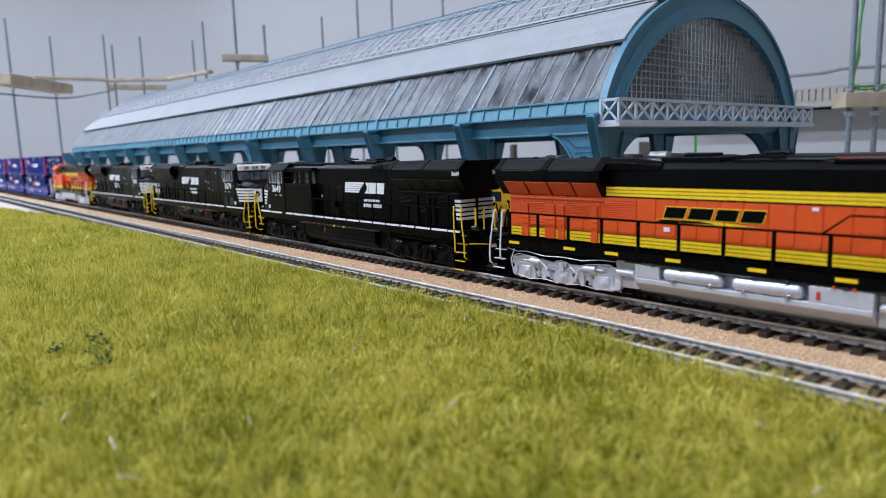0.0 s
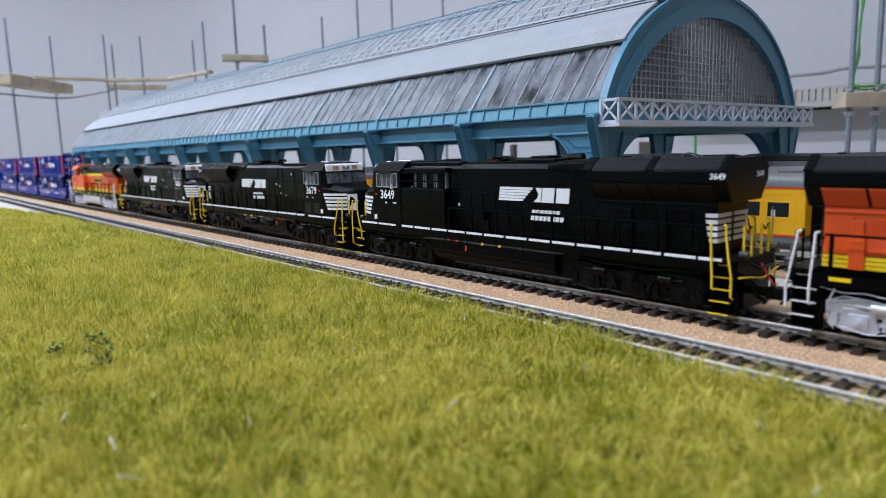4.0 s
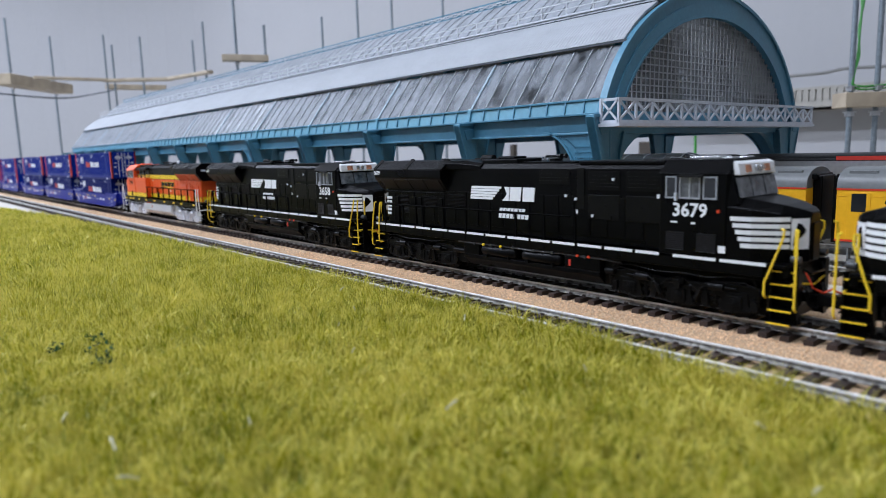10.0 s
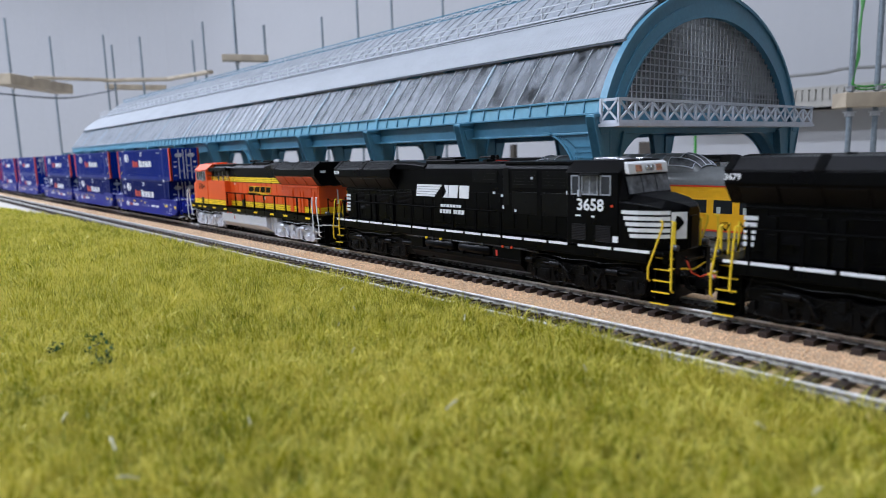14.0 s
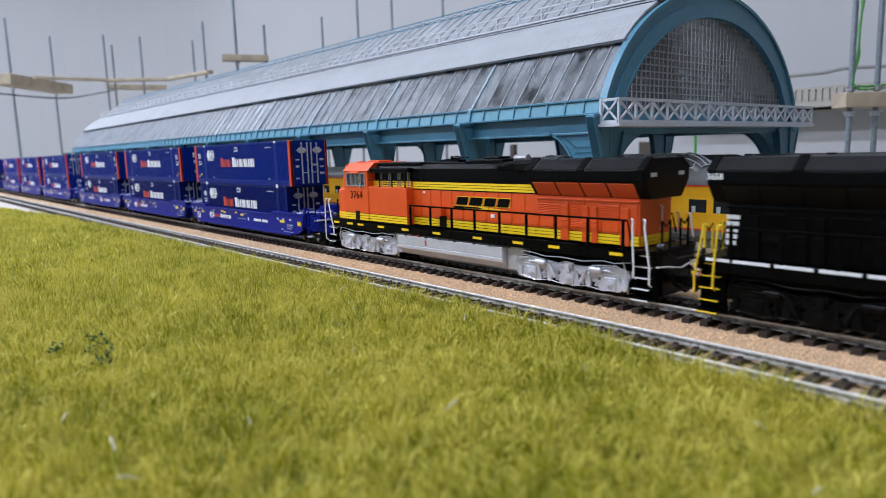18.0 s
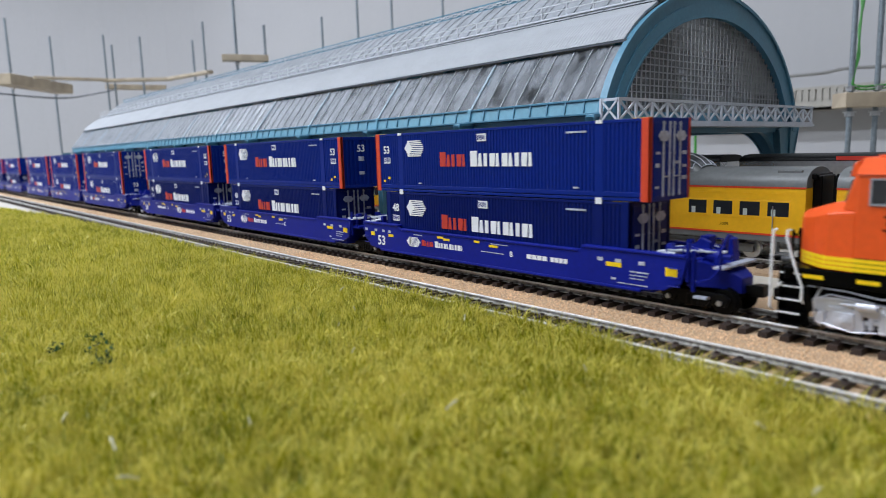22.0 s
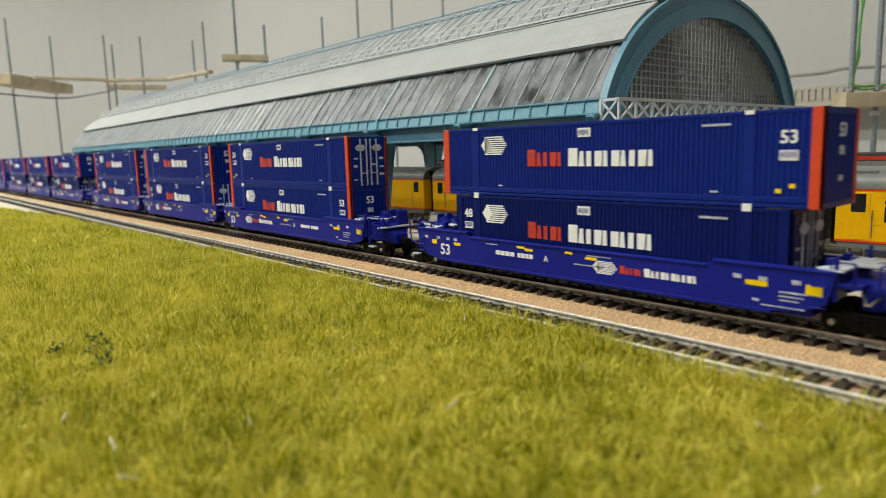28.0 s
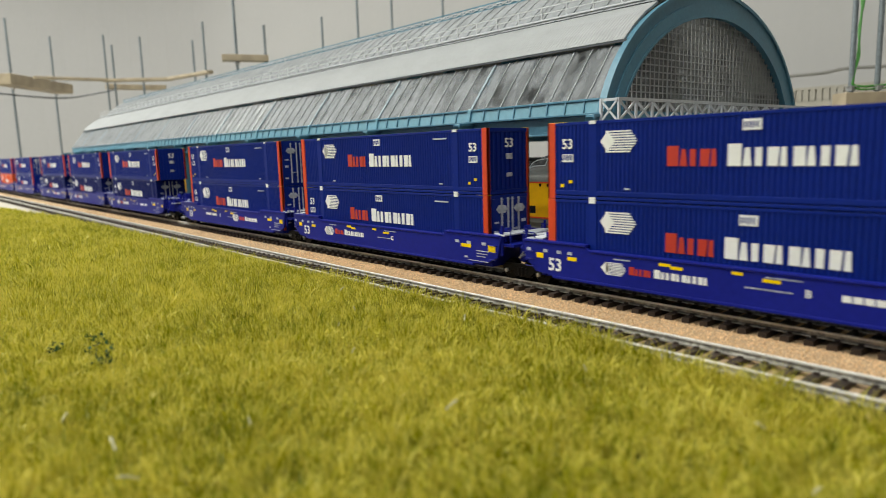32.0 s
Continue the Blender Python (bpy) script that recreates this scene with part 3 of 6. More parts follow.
for s, y in ((1, 300.0), (-1, 536.0)):
    g = Shape().box(SHED_X0, SHED_X1, *sorted((y + 1.4 * s, y + 3.0 * s)), 71.5, 81.0)
    girder = part("girder", g, SHEDBLUE, shed)
    part("girder_flange", Shape().box(SHED_X0, SHED_X1, *sorted((y - 0.8 * s, y + 5 * s)), 70.6, 71.7), SHEDBLUE, girder, bevel=0.2)
    part("girder_ledge", Shape().box(SHED_X0, SHED_X1, *sorted((y - 2.6 * s, y + 5 * s)), 80.8, 82.0), SHEDBLUE, girder, bevel=0.2)
    if s > 0:
        me = mesh_of("eave_panel", Shape().prism([(-1.6, 81.9), (-0.4, 81.9), (1.2, 88.4), (0.0, 88.4)], "x", -6.1, 6.1), SHEDPANEL, 0.15)
        rib = mesh_of("eave_rib", Shape().prism([(-2.4, 81.9), (0.4, 81.9), (1.4, 89.0), (-0.6, 89.0)], "x", -0.45, 0.45), SHEDBLUE)
        wide = mesh_of("eave_rib", Shape().prism([(-2.8, 81.9), (0.4, 81.9), (1.4, 90.0), (-1.0, 90.0)], "x", -1.4, 1.4), SHEDPANEL, 0.2)
        k = 0
        x = SHED_X1 - 7
        while x > SHED_X0 + 6:
            part("eave_panel", me, SHEDPANEL, shed, at=spot(x, y, 0))
            part("eave_rib", wide if k % 8 == 7 else rib, SHEDBLUE, shed, at=spot(x - 6.5, y, 0))
            x -= 13.02
            k += 1
    part("eave_sill", Shape().box(SHED_X0, SHED_X1, *sorted((y - 0.9 * s, y + 2 * s)), 88.4, 89.6), SHEDBLUE, shed, bevel=0.2)


def roof_band(y0, y1, n, lift=0.0):
    """(y, z) points of the roof between two distances from its axis."""
    return [(y0 + (y1 - y0) * i / n, arch(ARCH_A, ARCH_B, y0 + (y1 - y0) * i / n) + lift) for i in range(n + 1)]


# lower glazing, one sheet to each bay, with its glazing bars
glass_profile = [(299.6, 89.4), (307.2, 99.4), (315.0, 109.3), (322.8, 119.0)]
for i in range(BAYS):
    xa, xb = SHED_X1 - 3.4 - i * 101.8, SHED_X1 - 3.4 - (i + 1) * 101.8
    part("roof_pane", Shape().strip(glass_profile, xb + 0.3, xa - 0.3, 0.8), ROOFGLASS, shed).visible_shadow = False
bar = mesh_of("glazing_bar", Shape().strip([(p[0] - 0.45, p[1] + 0.3) for p in glass_profile], -0.3, 0.3, 0.9), GLAZING)
widebar = mesh_of("glazing_bar", Shape().strip([(p[0] - 0.6, p[1] + 0.4) for p in glass_profile], -1.0, 1.0, 1.2), WIDEBAR)
for k in range(93):
    part("glazing_bar", widebar if k % 8 == 7 else bar, TRUSSGREY, shed, at=spot(SHED_X1 - 12 - k * 13.02, 0, 0))
# roof trusses inside, seen dimly through the glass
ring_in = arch_ring(ARCH_A - 3, ARCH_B - 3, 82, 28)
ring_in2 = arch_ring(ARCH_A - 10, ARCH_B - 10, 82, 28)
for i in range(1, BAYS):
    x = SHED_X1 - i * 101.8
    part("roof_arch", Shape().arch_band(ring_in, ring_in2, x - 1, x + 1), SHEDBLUE, shed)
# corrugated light-grey band
band = Shape()
prof = [(320.9, 121.6), (329.5, 129.6), (341.0, 138.2), (354.5, 145.6)]
band.strip(prof, SHED_X0 + 6, SHED_X1 - 3.6, 1.4)
whiteband = part("roof_band", band, SHEDGREY, shed, "light grey corrugated roof band")
ribs = Shape()
for k in range(505):
    x = SHED_X1 - 4.6 - k * 2.4
    for a, b in zip(prof[:-1], prof[1:]):
        ribs.add([(x - 0.55, a[0], a[1]), (x, a[0] - 0.2, a[1] + 0.24), (x + 0.55, a[0], a[1]), (x - 0.55, b[0], b[1]), (x, b[0] - 0.2, b[1] + 0.24), (x + 0.55, b[0], b[1])],
                 [(0, 1, 4, 3), (1, 2, 5, 4), (0, 2, 1), (3, 4, 5)])
part("corrugation", ribs, SHEDGREY, whiteband)
# dark strip painted in for the shadow under the band
part("band_fascia", Shape().box(SHED_X0, SHED_X1, 321.0, 323.0, 120.3, 121.4), SHADE_CABLE_GREY, shed)
# clerestory above the band
# dark strip painted in for the shaded gap below the clerestory
part("clerestory_sill", Shape().box(SHED_X0 + 6, SHED_X1 - 2, 356.5, 360, 145.2, 146.6), SHADE_CABLE_GREY, shed)
part("walkway", Shape().box(SHED_X0 + 6, SHED_X1 - 2, 352.8, 357.0, 147.6, 148.6), TRUSSGREY, shed)
cler = [(360.5, 146.5), (372, 157.6), (386, 168.4), (398.0, 176.4)]
for i in range(BAYS):
    xa, xb = SHED_X1 - 4 - i * 101.0, SHED_X1 - 4 - (i + 1) * 101.0
    part("clerestory_pane", Shape().strip(cler, xb + 0.3, xa - 0.3, 0.8), HAZEGLASS, shed).visible_shadow = False
cbar = mesh_of("clerestory_bar", Shape().strip([(p[0] - 0.4, p[1] + 0.3) for p in cler], -0.25, 0.25, 0.8), GLAZING)
for k in range(92):
    part("clerestory_bar", cbar, TRUSSGREY, shed, at=spot(SHED_X1 - 8 - k * 13.02, 0, 0))
ridge = part("ridge_deck", Shape().prism([(397, 170), (400, 172.5), (436, 172.5), (439, 170), (436, 169), (400, 169)], "x", SHED_X0 + 6, SHED_X1 - 2), SHEDBLUE, shed)
# far half of the roof
part("far_roof_band", Shape().strip([(481.5, 141.6), (495, 133.6), (506.5, 124.0), (515.1, 116.0), (523.5, 106.0), (530.5, 97.0), (536.0, 88.4)], SHED_X0 + 6, SHED_X1 - 6.5, 1.2), SHEDGREY, shed)
part("far_clerestory", Shape().strip([(438, 171), (450, 165.5), (464, 156.5), (475.5, 146.5), (481.5, 141.2)], SHED_X0 + 6, SHED_X1 - 8, 1.0), SHEDGREY, shed)
# walkway railing and the lattice on the ridge
rail = Shape()
for z in (152.2, 156.2):
    rail.box(SHED_X0 + 6, SHED_X1 - 2, 353.0, 353.6, z - 0.3, z + 0.3)
railing = part("walkway_railing", rail, RAILPAINT, shed)
post = mesh_of("railing_post", Shape().box(-0.4, 0.4, 352.9, 353.7, 148.4, 156.4), RAILPAINT)
for k in range(58):
    part("railing_post", post, SHEDGREY, railing, at=spot(SHED_X1 - 6 - k * 21.0, 0, 0))
lat = Shape().box(SHED_X0 + 6, SHED_X1 - 2, 398.2, 398.9, 180.4, 181.4).box(SHED_X0 + 6, SHED_X1 - 2, 398.2, 398.9, 176.4, 177.2)
lattice = part("ridge_lattice", lat, SHEDBLUE, shed)
part("ridge_fascia", Shape().box(SHED_X0 + 6, SHED_X1 - 2, 399.6, 400.4, 172.4, 179.6), SHEDBLUE, shed)
cross = Shape().box(-0.35, 0.35, 398.3, 398.8, 177, 180.6)
for d in (1, -1):
    cross.prism([(0, 177.0 if d > 0 else 179.9), (0, 177.7 if d > 0 else 180.6), (10.6, 180.6 if d > 0 else 177.7), (10.6, 179.9 if d > 0 else 177.0)], "y", 398.3, 398.8)
lme = mesh_of("lattice_cross", cross, TRUSSGREY)
for k in range(113):
    part("lattice_cross", lme, TRUSSGREY, lattice, at=spot(SHED_X1 - 13 - k * 10.7, 0, 0))


def end_arch(x_face, x_back, x_glass, rim=0.5):
    outer, inner, mid = arch_ring(ARCH_A + rim, ARCH_B + rim, 82), arch_ring(109.0, 81.8, 82), arch_ring(116.5, 89.5, 82)
    ring = part("end_arch", Shape().arch_band(outer, inner, x_back, x_face - 1.0), SHEDBLUE, shed)
    part("arch_moulding", Shape().arch_band(mid, inner, x_face - 1.1, x_face), SHEDBLUE, ring)
    out = 1 if x_face > x_back else -1
    part("arch_lip", Shape().arch_band(arch_ring(ARCH_A + 0.9 + rim, ARCH_B + 0.9 + rim, 82), arch_ring(ARCH_A - 1.1 + rim, ARCH_B - 1.1 + rim, 82), x_face - 2.2 * out, x_face + 0.4 * out), SHEDBLUE, ring)
    part("arch_lip", Shape().arch_band(arch_ring(110.0, 82.8, 82), arch_ring(108.4, 81.2, 82), x_face - 1.2 * out, x_face + 0.4 * out), SHEDBLUE, ring)
    glass = [p for p in arch_ring(110.5, 83.2, 82)]
    part("end_pane", Shape().prism(glass, "x", x_glass - 0.8, x_glass), ENDGLASS, shed).visible_shadow = False
    k = 0
    y = ARCH_Y - 108.0
    while y < ARCH_Y + 108:
        top = ARCH_Z + 82.5 * math.sqrt(max(0, 1 - ((y - ARCH_Y) / 110) ** 2))
        if top > 84:
            w = 0.5 if k % 6 == 0 else 0.34
            part("glazing_bar", Shape().box(x_glass, x_glass + (0.7 if k % 6 == 0 else 0.5), y - w, y + w, 82, top), MULLION, shed)
        y += 4.5
        k += 1
    z = 86.0
    while z < 141:
        half = 110 * math.sqrt(max(0, 1 - ((z - ARCH_Z) / 82.5) ** 2))
        part("glazing_bar", Shape().box(x_glass + 0.05, x_glass + 0.6, ARCH_Y - half, ARCH_Y + half, z - 0.35, z + 0.35), MULLION, shed)
        z += 3.9


end_arch(SHED_X1 + 1.0, SHED_X1 - 3.8, SHED_X1 - 3.0)
end_arch(SHED_X0 - 1.0, SHED_X0 + 7.5, SHED_X0 + 3.0, -3.5)
# beam across the end and the lattice truss in front of it
part("end_beam", Shape().box(SHED_X1 - 8, SHED_X1 - 2, 300, 536, 70.5, 83.0), SHEDBLUE, shed, bevel=0.3)
part("end_beam", Shape().box(SHED_X0 + 2, SHED_X0 + 8, 300, 536, 70.5, 83.0), SHEDBLUE, shed, bevel=0.3)
for s, y in ((1, 300.0), (-1, 536.0)):
    poly = [(y, 72.0)] + [(y + s * (52 - 44 * math.sin(math.pi / 2 * k / 10)), 72 - 48 * (1 - math.cos(math.pi / 2 * k / 10))) for k in range(11)] + [(y + s * 7, -5), (y, -5)]
    part("end_haunch", Shape().prism(poly, "x", SHED_X1 - 7, SHED_X1 - 4), SHEDBLUE, shed)
TX = -203.5
truss = part("end_truss", Shape().box(TX - 0.6, TX + 0.6, 293.5, 541.5, 87.0, 88.6).box(TX - 0.6, TX + 0.6, 293.5, 541.5, 75.6, 77.2)
             .box(SHED_X1 - 2, TX + 1.8, 292.5, 541.5, 73.9, 75.6)
             .box(-214.5, TX, 293.5, 294.5, 87.0, 88.4).box(-214.5, TX, 293.5, 294.5, 75.6, 77.2).box(-214.8, -213.4, 293.3, 294.7, 75, 88.6), TRUSSGREY, shed, "light grey lattice girder across the shed end")
cell = 245.0 / 16
tp = mesh_of("truss_post", Shape().box(TX - 0.6, TX + 0.6, -0.65, 0.65, 76.8, 87.4), TRUSSGREY)
tc = Shape()
for a, b in (((0.6, 77.2), (cell - 0.6, 87.0)), ((0.6, 87.0), (cell - 0.6, 77.2))):
    n = Vector((a[1] - b[1], b[0] - a[0])).normalized() * 0.55
    tc.prism([(a[0] + n.x, a[1] + n.y), (b[0] + n.x, b[1] + n.y), (b[0] - n.x, b[1] - n.y), (a[0] - n.x, a[1] - n.y)], "x", TX - 0.45, TX + 0.45)
tcm = mesh_of("truss_brace", tc, TRUSSGREY)
for k in range(17):
    part("truss_post", tp, TRUSSGREY, truss, at=spot(0, 294.5 + k * cell, 0))
    if k < 16:
        part("truss_brace", tcm, TRUSSGREY, truss, at=spot(0, 294.5 + k * cell, 0))
sidebrace = Shape()
for a, b in (((-213.6, 77.2), (-204.4, 87.0)), ((-213.6, 87.0), (-204.4, 77.2))):
    n = Vector((a[1] - b[1], b[0] - a[0])).normalized() * 0.5
    sidebrace.prism([(a[0] + n.x, a[1] + n.y), (b[0] + n.x, b[1] + n.y), (b[0] - n.x, b[1] - n.y), (a[0] - n.x, a[1] - n.y)], "y", 293.6, 294.4)
part("truss_brace", sidebrace, TRUSSGREY, truss)

UNDER_WOOD = material("dark_board", (0.05, 0.04, 0.03), 0.7, vary=0.3)
# ------------------------------------------------------------------ rods, battens and cables on the wall side


def stud(x, y, z0, z1, r, label, nuts=()):
    t = thing("threaded_rod", label, "rod", "threaded rods of the upper level", at=spot(x, y, z0))
    part("rod", Shape().cyl(0, 0, 0, "z", r, 0, z1 - z0, 12), ZINC, t, smooth=True)
    for z in nuts:
        part("nut", Shape().cyl(0, 0, 0, "z", r * 1.75, z - z0, z - z0 + r * 1.4, 6), METAL, t)
        part("washer", Shape().cyl(0, 0, 0, "z", r * 2.3, z - z0 + r * 1.4, z - z0 + r * 1.7, 16), METAL, t, "bright zinc washer")
    return t


def batten(points, w, h, label):
    """A pine batten lying from point to point."""
    a, b = Vector(points[0]), Vector(points[1])
    d = b - a
    t = tagged(part("batten", Shape().box(0, d.length, -w / 2, w / 2, -h / 2, h / 2), WOOD, bevel=1.0,
                    at=Matrix.Translation(a * MM) @ d.to_track_quat("X", "Z").to_matrix().to_4x4()), label, "batten", "pine battens of the upper level")
    return t


BATTENS = (((-1780, 245, 250), (-1975, 410, 250), 45, 24), ((-1709, 296, 248), (-1692, 462, 248), 20, 6), ((-1702, 436, 247), (-1609, 556, 247), 22, 7),
           ((-1612, 552, 247), (-1440, 584, 247), 14, 7), ((-1800, 464, 243), (-1775, 600, 243), 26, 12), ((-1253, 532, 250), (-1222, 612, 250), 22, 12))
for a, b, w, h in BATTENS:
    batten((a, b), w, h, "pale pine batten hung on threaded rods")
batten(((-277, 806, 105), (-200, 896, 105)), 26, 16, "pale pine batten held by nuts on threaded rods")
STUDS = ((-1893, 283, -6, 402, 3.6), (-2050, 403, -6, 392, 3.6), (-1764, 460, -6, 360, 3.2), (-1709, 462, -6, 330, 3.2), (-1744, 537, -6, 360, 3.4),
         (-1546, 590, -6, 328, 3.2), (-1505, 600, -6, 362, 3.2), (-1242, 557, -6, 600, 3.6), (-1223, 607, -6, 312, 3.2),
         (-1265, 761, -6, 350, 3.2), (-1215, 818, -6, 600, 3.4), (-1168, 873, -6, 600, 3.4), (-1098, 955, -6, 600, 3.4), (-1072, 985, -6, 340, 3.2))
for x, y, z0, z1, r in STUDS:
    stud(x, y, z0, z1, r * 0.78, "zinc-plated threaded rod standing behind the shed", (238,) if r > 3.5 else ())
for x, y in ((-268, 813), (-250, 835)):
    stud(x, y, -6, 600, 2.9, "zinc-plated threaded rod through the pine batten", (88, 115))

duct = thing("cable_duct", "beige slotted cable duct along the wall", "cable duct")
part("duct_back", Shape().box(-700, 900, 1196, 1250, 112, 117).box(-700, 900, 1196, 1198, 112, 128), DUCT, duct)
tooth = mesh_of("duct_tooth", Shape().box(-4.3, 4.3, 1196, 1198, 127, 147), DUCT)
for k in range(62):
    part("duct_tooth", tooth, DUCT, duct, at=spot(-640 + k * 10.5, 0, 0))
part("duct_lid", Shape().box(-700, 900, 1195, 1250, 146, 150), DUCT, duct)


def cable(name, pts, r, mat, label):
    fine = []
    for a, b, c, d in zip([pts[0]] + pts[:-2], pts[:-1], pts[1:], pts[2:] + [pts[-1]]):
        for k in range(6):
            t = k / 6
            fine.append(tuple(0.5 * (2 * b[i] + (c[i] - a[i]) * t + (2 * a[i] - 5 * b[i] + 4 * c[i] - d[i]) * t * t + (3 * b[i] - a[i] - 3 * c[i] + d[i]) * t ** 3) for i in range(3)))
    fine.append(pts[-1])
    tagged(part(name, Shape().tube(fine, r, 8), mat, smooth=True), label, "cable")


cable("cable", [(-700, 1190, 176), (-460, 1188, 170), (-400, 1190, 174), (-330, 1188, 171), (-200, 1190, 175), (100, 1190, 172)], 2.6, GREYCABLE, "grey cable run along the wall")
cable("cable", [(-275,880,600),(-268,834,235),(-267,830,211),(-266,824,181),(-265,818,151),(-266,812,127),(-265,812,121),(-257,820,119),(-242,838,120),(-150,910,122)], 1.2, CABLE, "green cable hanging beside the rod")
cable("cable", [(-277,882,600),(-270,836,235),(-265,829,211),(-268,826,181),(-263,817,151),(-268,814,127),(-262,812,117),(-254,822,116),(-240,842,117),(-150,914,119)], 0.9, CABLE, "thin green cable twisted round another")
cable("cable", [(-1880, 180, 226), (-1864, 252, 225), (-1917, 329, 224), (-1924, 405, 224), (-1772, 447, 226), (-1740, 470, 232)], 1.8, SHADE_CABLE_GREY, "grey cable slung under the battens")

tagged(part("wall_panel", Shape().box(-651, -618, 1000, 1012, -6, 69), UNDER_WOOD, bevel=1.5), "dark brown upright board standing far behind the shed", "board")
cable("cable", [(-614, 1000, 160), (-612, 998, 100), (-607, 1001, 68), (-611, 1000, 44), (-608, 1000, -5)], 3.0, CABLE, "green cable hanging by the dark board")
cable("cable", [(-549, 1000, 220), (-548.5, 999, 100), (-548, 1001, 60), (-548, 1000, -5)], 2.2, CABLE, "thin green cable hanging on the wall side")
tagged(part("post", Shape().box(-953, -941, 1000, 1010, -6, 72), UNDER_WOOD, bevel=1.0), "dark red-brown upright post far behind the shed", "post")

# ------------------------------------------------------------------ locomotives


def truck(parent, x, frame_mat):
    """A three-axle truck: cast side frames with pedestals, coil springs, brake gear and pipes, and its wheels."""
    tr = part("truck", Shape().box(-30, 30, -6.3, 6.3, 1.6, 11).box(-3, 3, -13, 13, 7.5, 10.5), UNDER, parent, at=spot(x, 0, 0))
    for s in (-1, 1):
        def ys(a, b):
            return sorted((a * s, b * s))
        sh = Shape().prism([(-32, 9.8), (-31, 12.4), (-24, 13.4), (-13, 12.7), (-8, 12.0), (8, 12.0), (13, 12.7), (24, 13.4), (31, 12.4), (32, 9.8), (29.5, 7.8), (26.4, 8.4), (17.6, 8.4),
                            (13, 7.6), (9, 7.6), (4.4, 8.4), (-4.4, 8.4), (-9, 7.6), (-13, 7.6), (-17.6, 8.4), (-26.4, 8.4), (-29.5, 7.8)], "y", *ys(12.0, 14.0))
        for ax in (-22, 0, 22):
            sh.prism([(ax - 4.8, 10.4), (ax + 4.8, 10.4), (ax + 5.2, 6.4), (ax + 6.2, 4.0), (ax + 4.6, 2.8), (ax - 4.6, 2.8), (ax - 6.2, 4.0), (ax - 5.2, 6.4)], "y", *ys(12.0, 14.3))
        for q in (-1, 1):
            sh.prism([(q * 4.0, 4.6), (q * 4.0, 6.2), (q * 10, 7.9), (q * 18, 6.4), (q * 18, 4.8), (q * 10, 6.3)], "y", *ys(12.4, 13.6))
            sh.prism([(q * 26, 5.6), (q * 26, 7.2), (q * 30.4, 9.6), (q * 31.4, 9.2), (q * 29.4, 6.0)], "y", *ys(12.4, 13.6))
        fr = part("side_frame", sh, frame_mat, tr, bevel=0.3)
        for ax in (-22, 0, 22):
            ab = part("axle_box", Shape().prism([(ax - 2.9, 8.8), (ax + 2.9, 8.8), (ax + 3.0, 4.4), (ax + 2.0, 3.3), (ax - 2.0, 3.3), (ax - 3.0, 4.4)], "y", *ys(14.2, 14.9)), frame_mat, fr, bevel=0.25)
            part("bearing_cap", Shape().cyl(ax, 0, 6.0, "y", 2.0, *ys(14.8, 15.2), 14).cyl(ax, 0, 6.0, "y", 1.3, *ys(15.1, 15.5), 12).cyl(ax, 0, 6.0, "y", 0.5, *ys(15.4, 15.8), 8), frame_mat, ab, bevel=0.12)
            for q in (-1, 1):
                coil = Shape().cyl(ax + q * 7.4, 13.2 * s, 0, "z", 0.7, 4.0, 9.8, 8)
                for k in range(4):
                    coil.cyl(ax + q * 7.4, 13.2 * s, 0, "z", 1.05, 4.3 + k * 1.4, 5.1 + k * 1.4, 10)
                part("spring", coil, frame_mat, ab)
        for q in (-1, 1):
            part("shock_absorber", Shape().tube([(q * 7.4, 15.0 * s, 5.4), (q * 9.4, 15.2 * s, 9.6)], 0.8, 8).tube([(q * 9.4, 15.2 * s, 9.6), (q * 10.6, 15.3 * s, 12.4)], 0.45, 8), frame_mat, fr, smooth=True)
            part("brake_cylinder", Shape().cyl(0, 15.0 * s, 11.6, "x", 1.5, *sorted((12.6 * q, 18.4 * q)), 12).cyl(0, 15.0 * s, 11.6, "x", 0.5, *sorted((18 * q, 23 * q)), 8), frame_mat, fr, bevel=0.2)
            part("brake_pipe", Shape().tube([(31.5 * q, 15.0 * s, 12.0), (26 * q, 15.6 * s, 14.4), (19 * q, 15.9 * s, 14.0), (14 * q, 15.9 * s, 13.4), (8 * q, 15.6 * s, 9.0), (3.5 * q, 15.4 * s, 12.8), (0, 15.4 * s, 13.6)], 0.2, 6), frame_mat, fr, smooth=True)
            part("brake_hanger", Shape().prism([(q * 8.8, 10), (q * 11.6, 10), (q * 12.4, 5.0), (q * 11.6, 3.2), (q * 10.2, 3.4), (q * 9.4, 5.2)], "y", *ys(13.4, 14.9)), frame_mat, fr, bevel=0.25)
            part("brake_shoe", Shape().prism([(q * 28.0, 8.6), (q * 30.2, 7.6), (q * 30.8, 4.6), (q * 29.4, 3.4), (q * 27.8, 5.0)], "y", *ys(12.4, 14.8)), frame_mat, fr, bevel=0.25)
            part("brake_rod", Shape().tube([(q * 29, 14.9 * s, 4.4), (q * 19, 15.2 * s, 2.9), (q * 11, 14.9 * s, 4.0), (q * 2, 15.2 * s, 2.9)], 0.18, 5), frame_mat, fr)
            part("sand_pipe", Shape().tube([(q * 29, 15.2 * s, 16.4), (q * 31.0, 15.4 * s, 11), (q * 30.8, 14.4 * s, 6), (q * 29.6, 12.5 * s, 2.6)], 0.33, 5), frame_mat, fr)
        part("frame_bracket", Shape().box(-2.4, 2.4, *ys(13.6, 15.2), 10.6, 13.0).box(-1.2, 1.2, *ys(15.0, 15.8), 8.8, 12.4), frame_mat, fr, bevel=0.25)
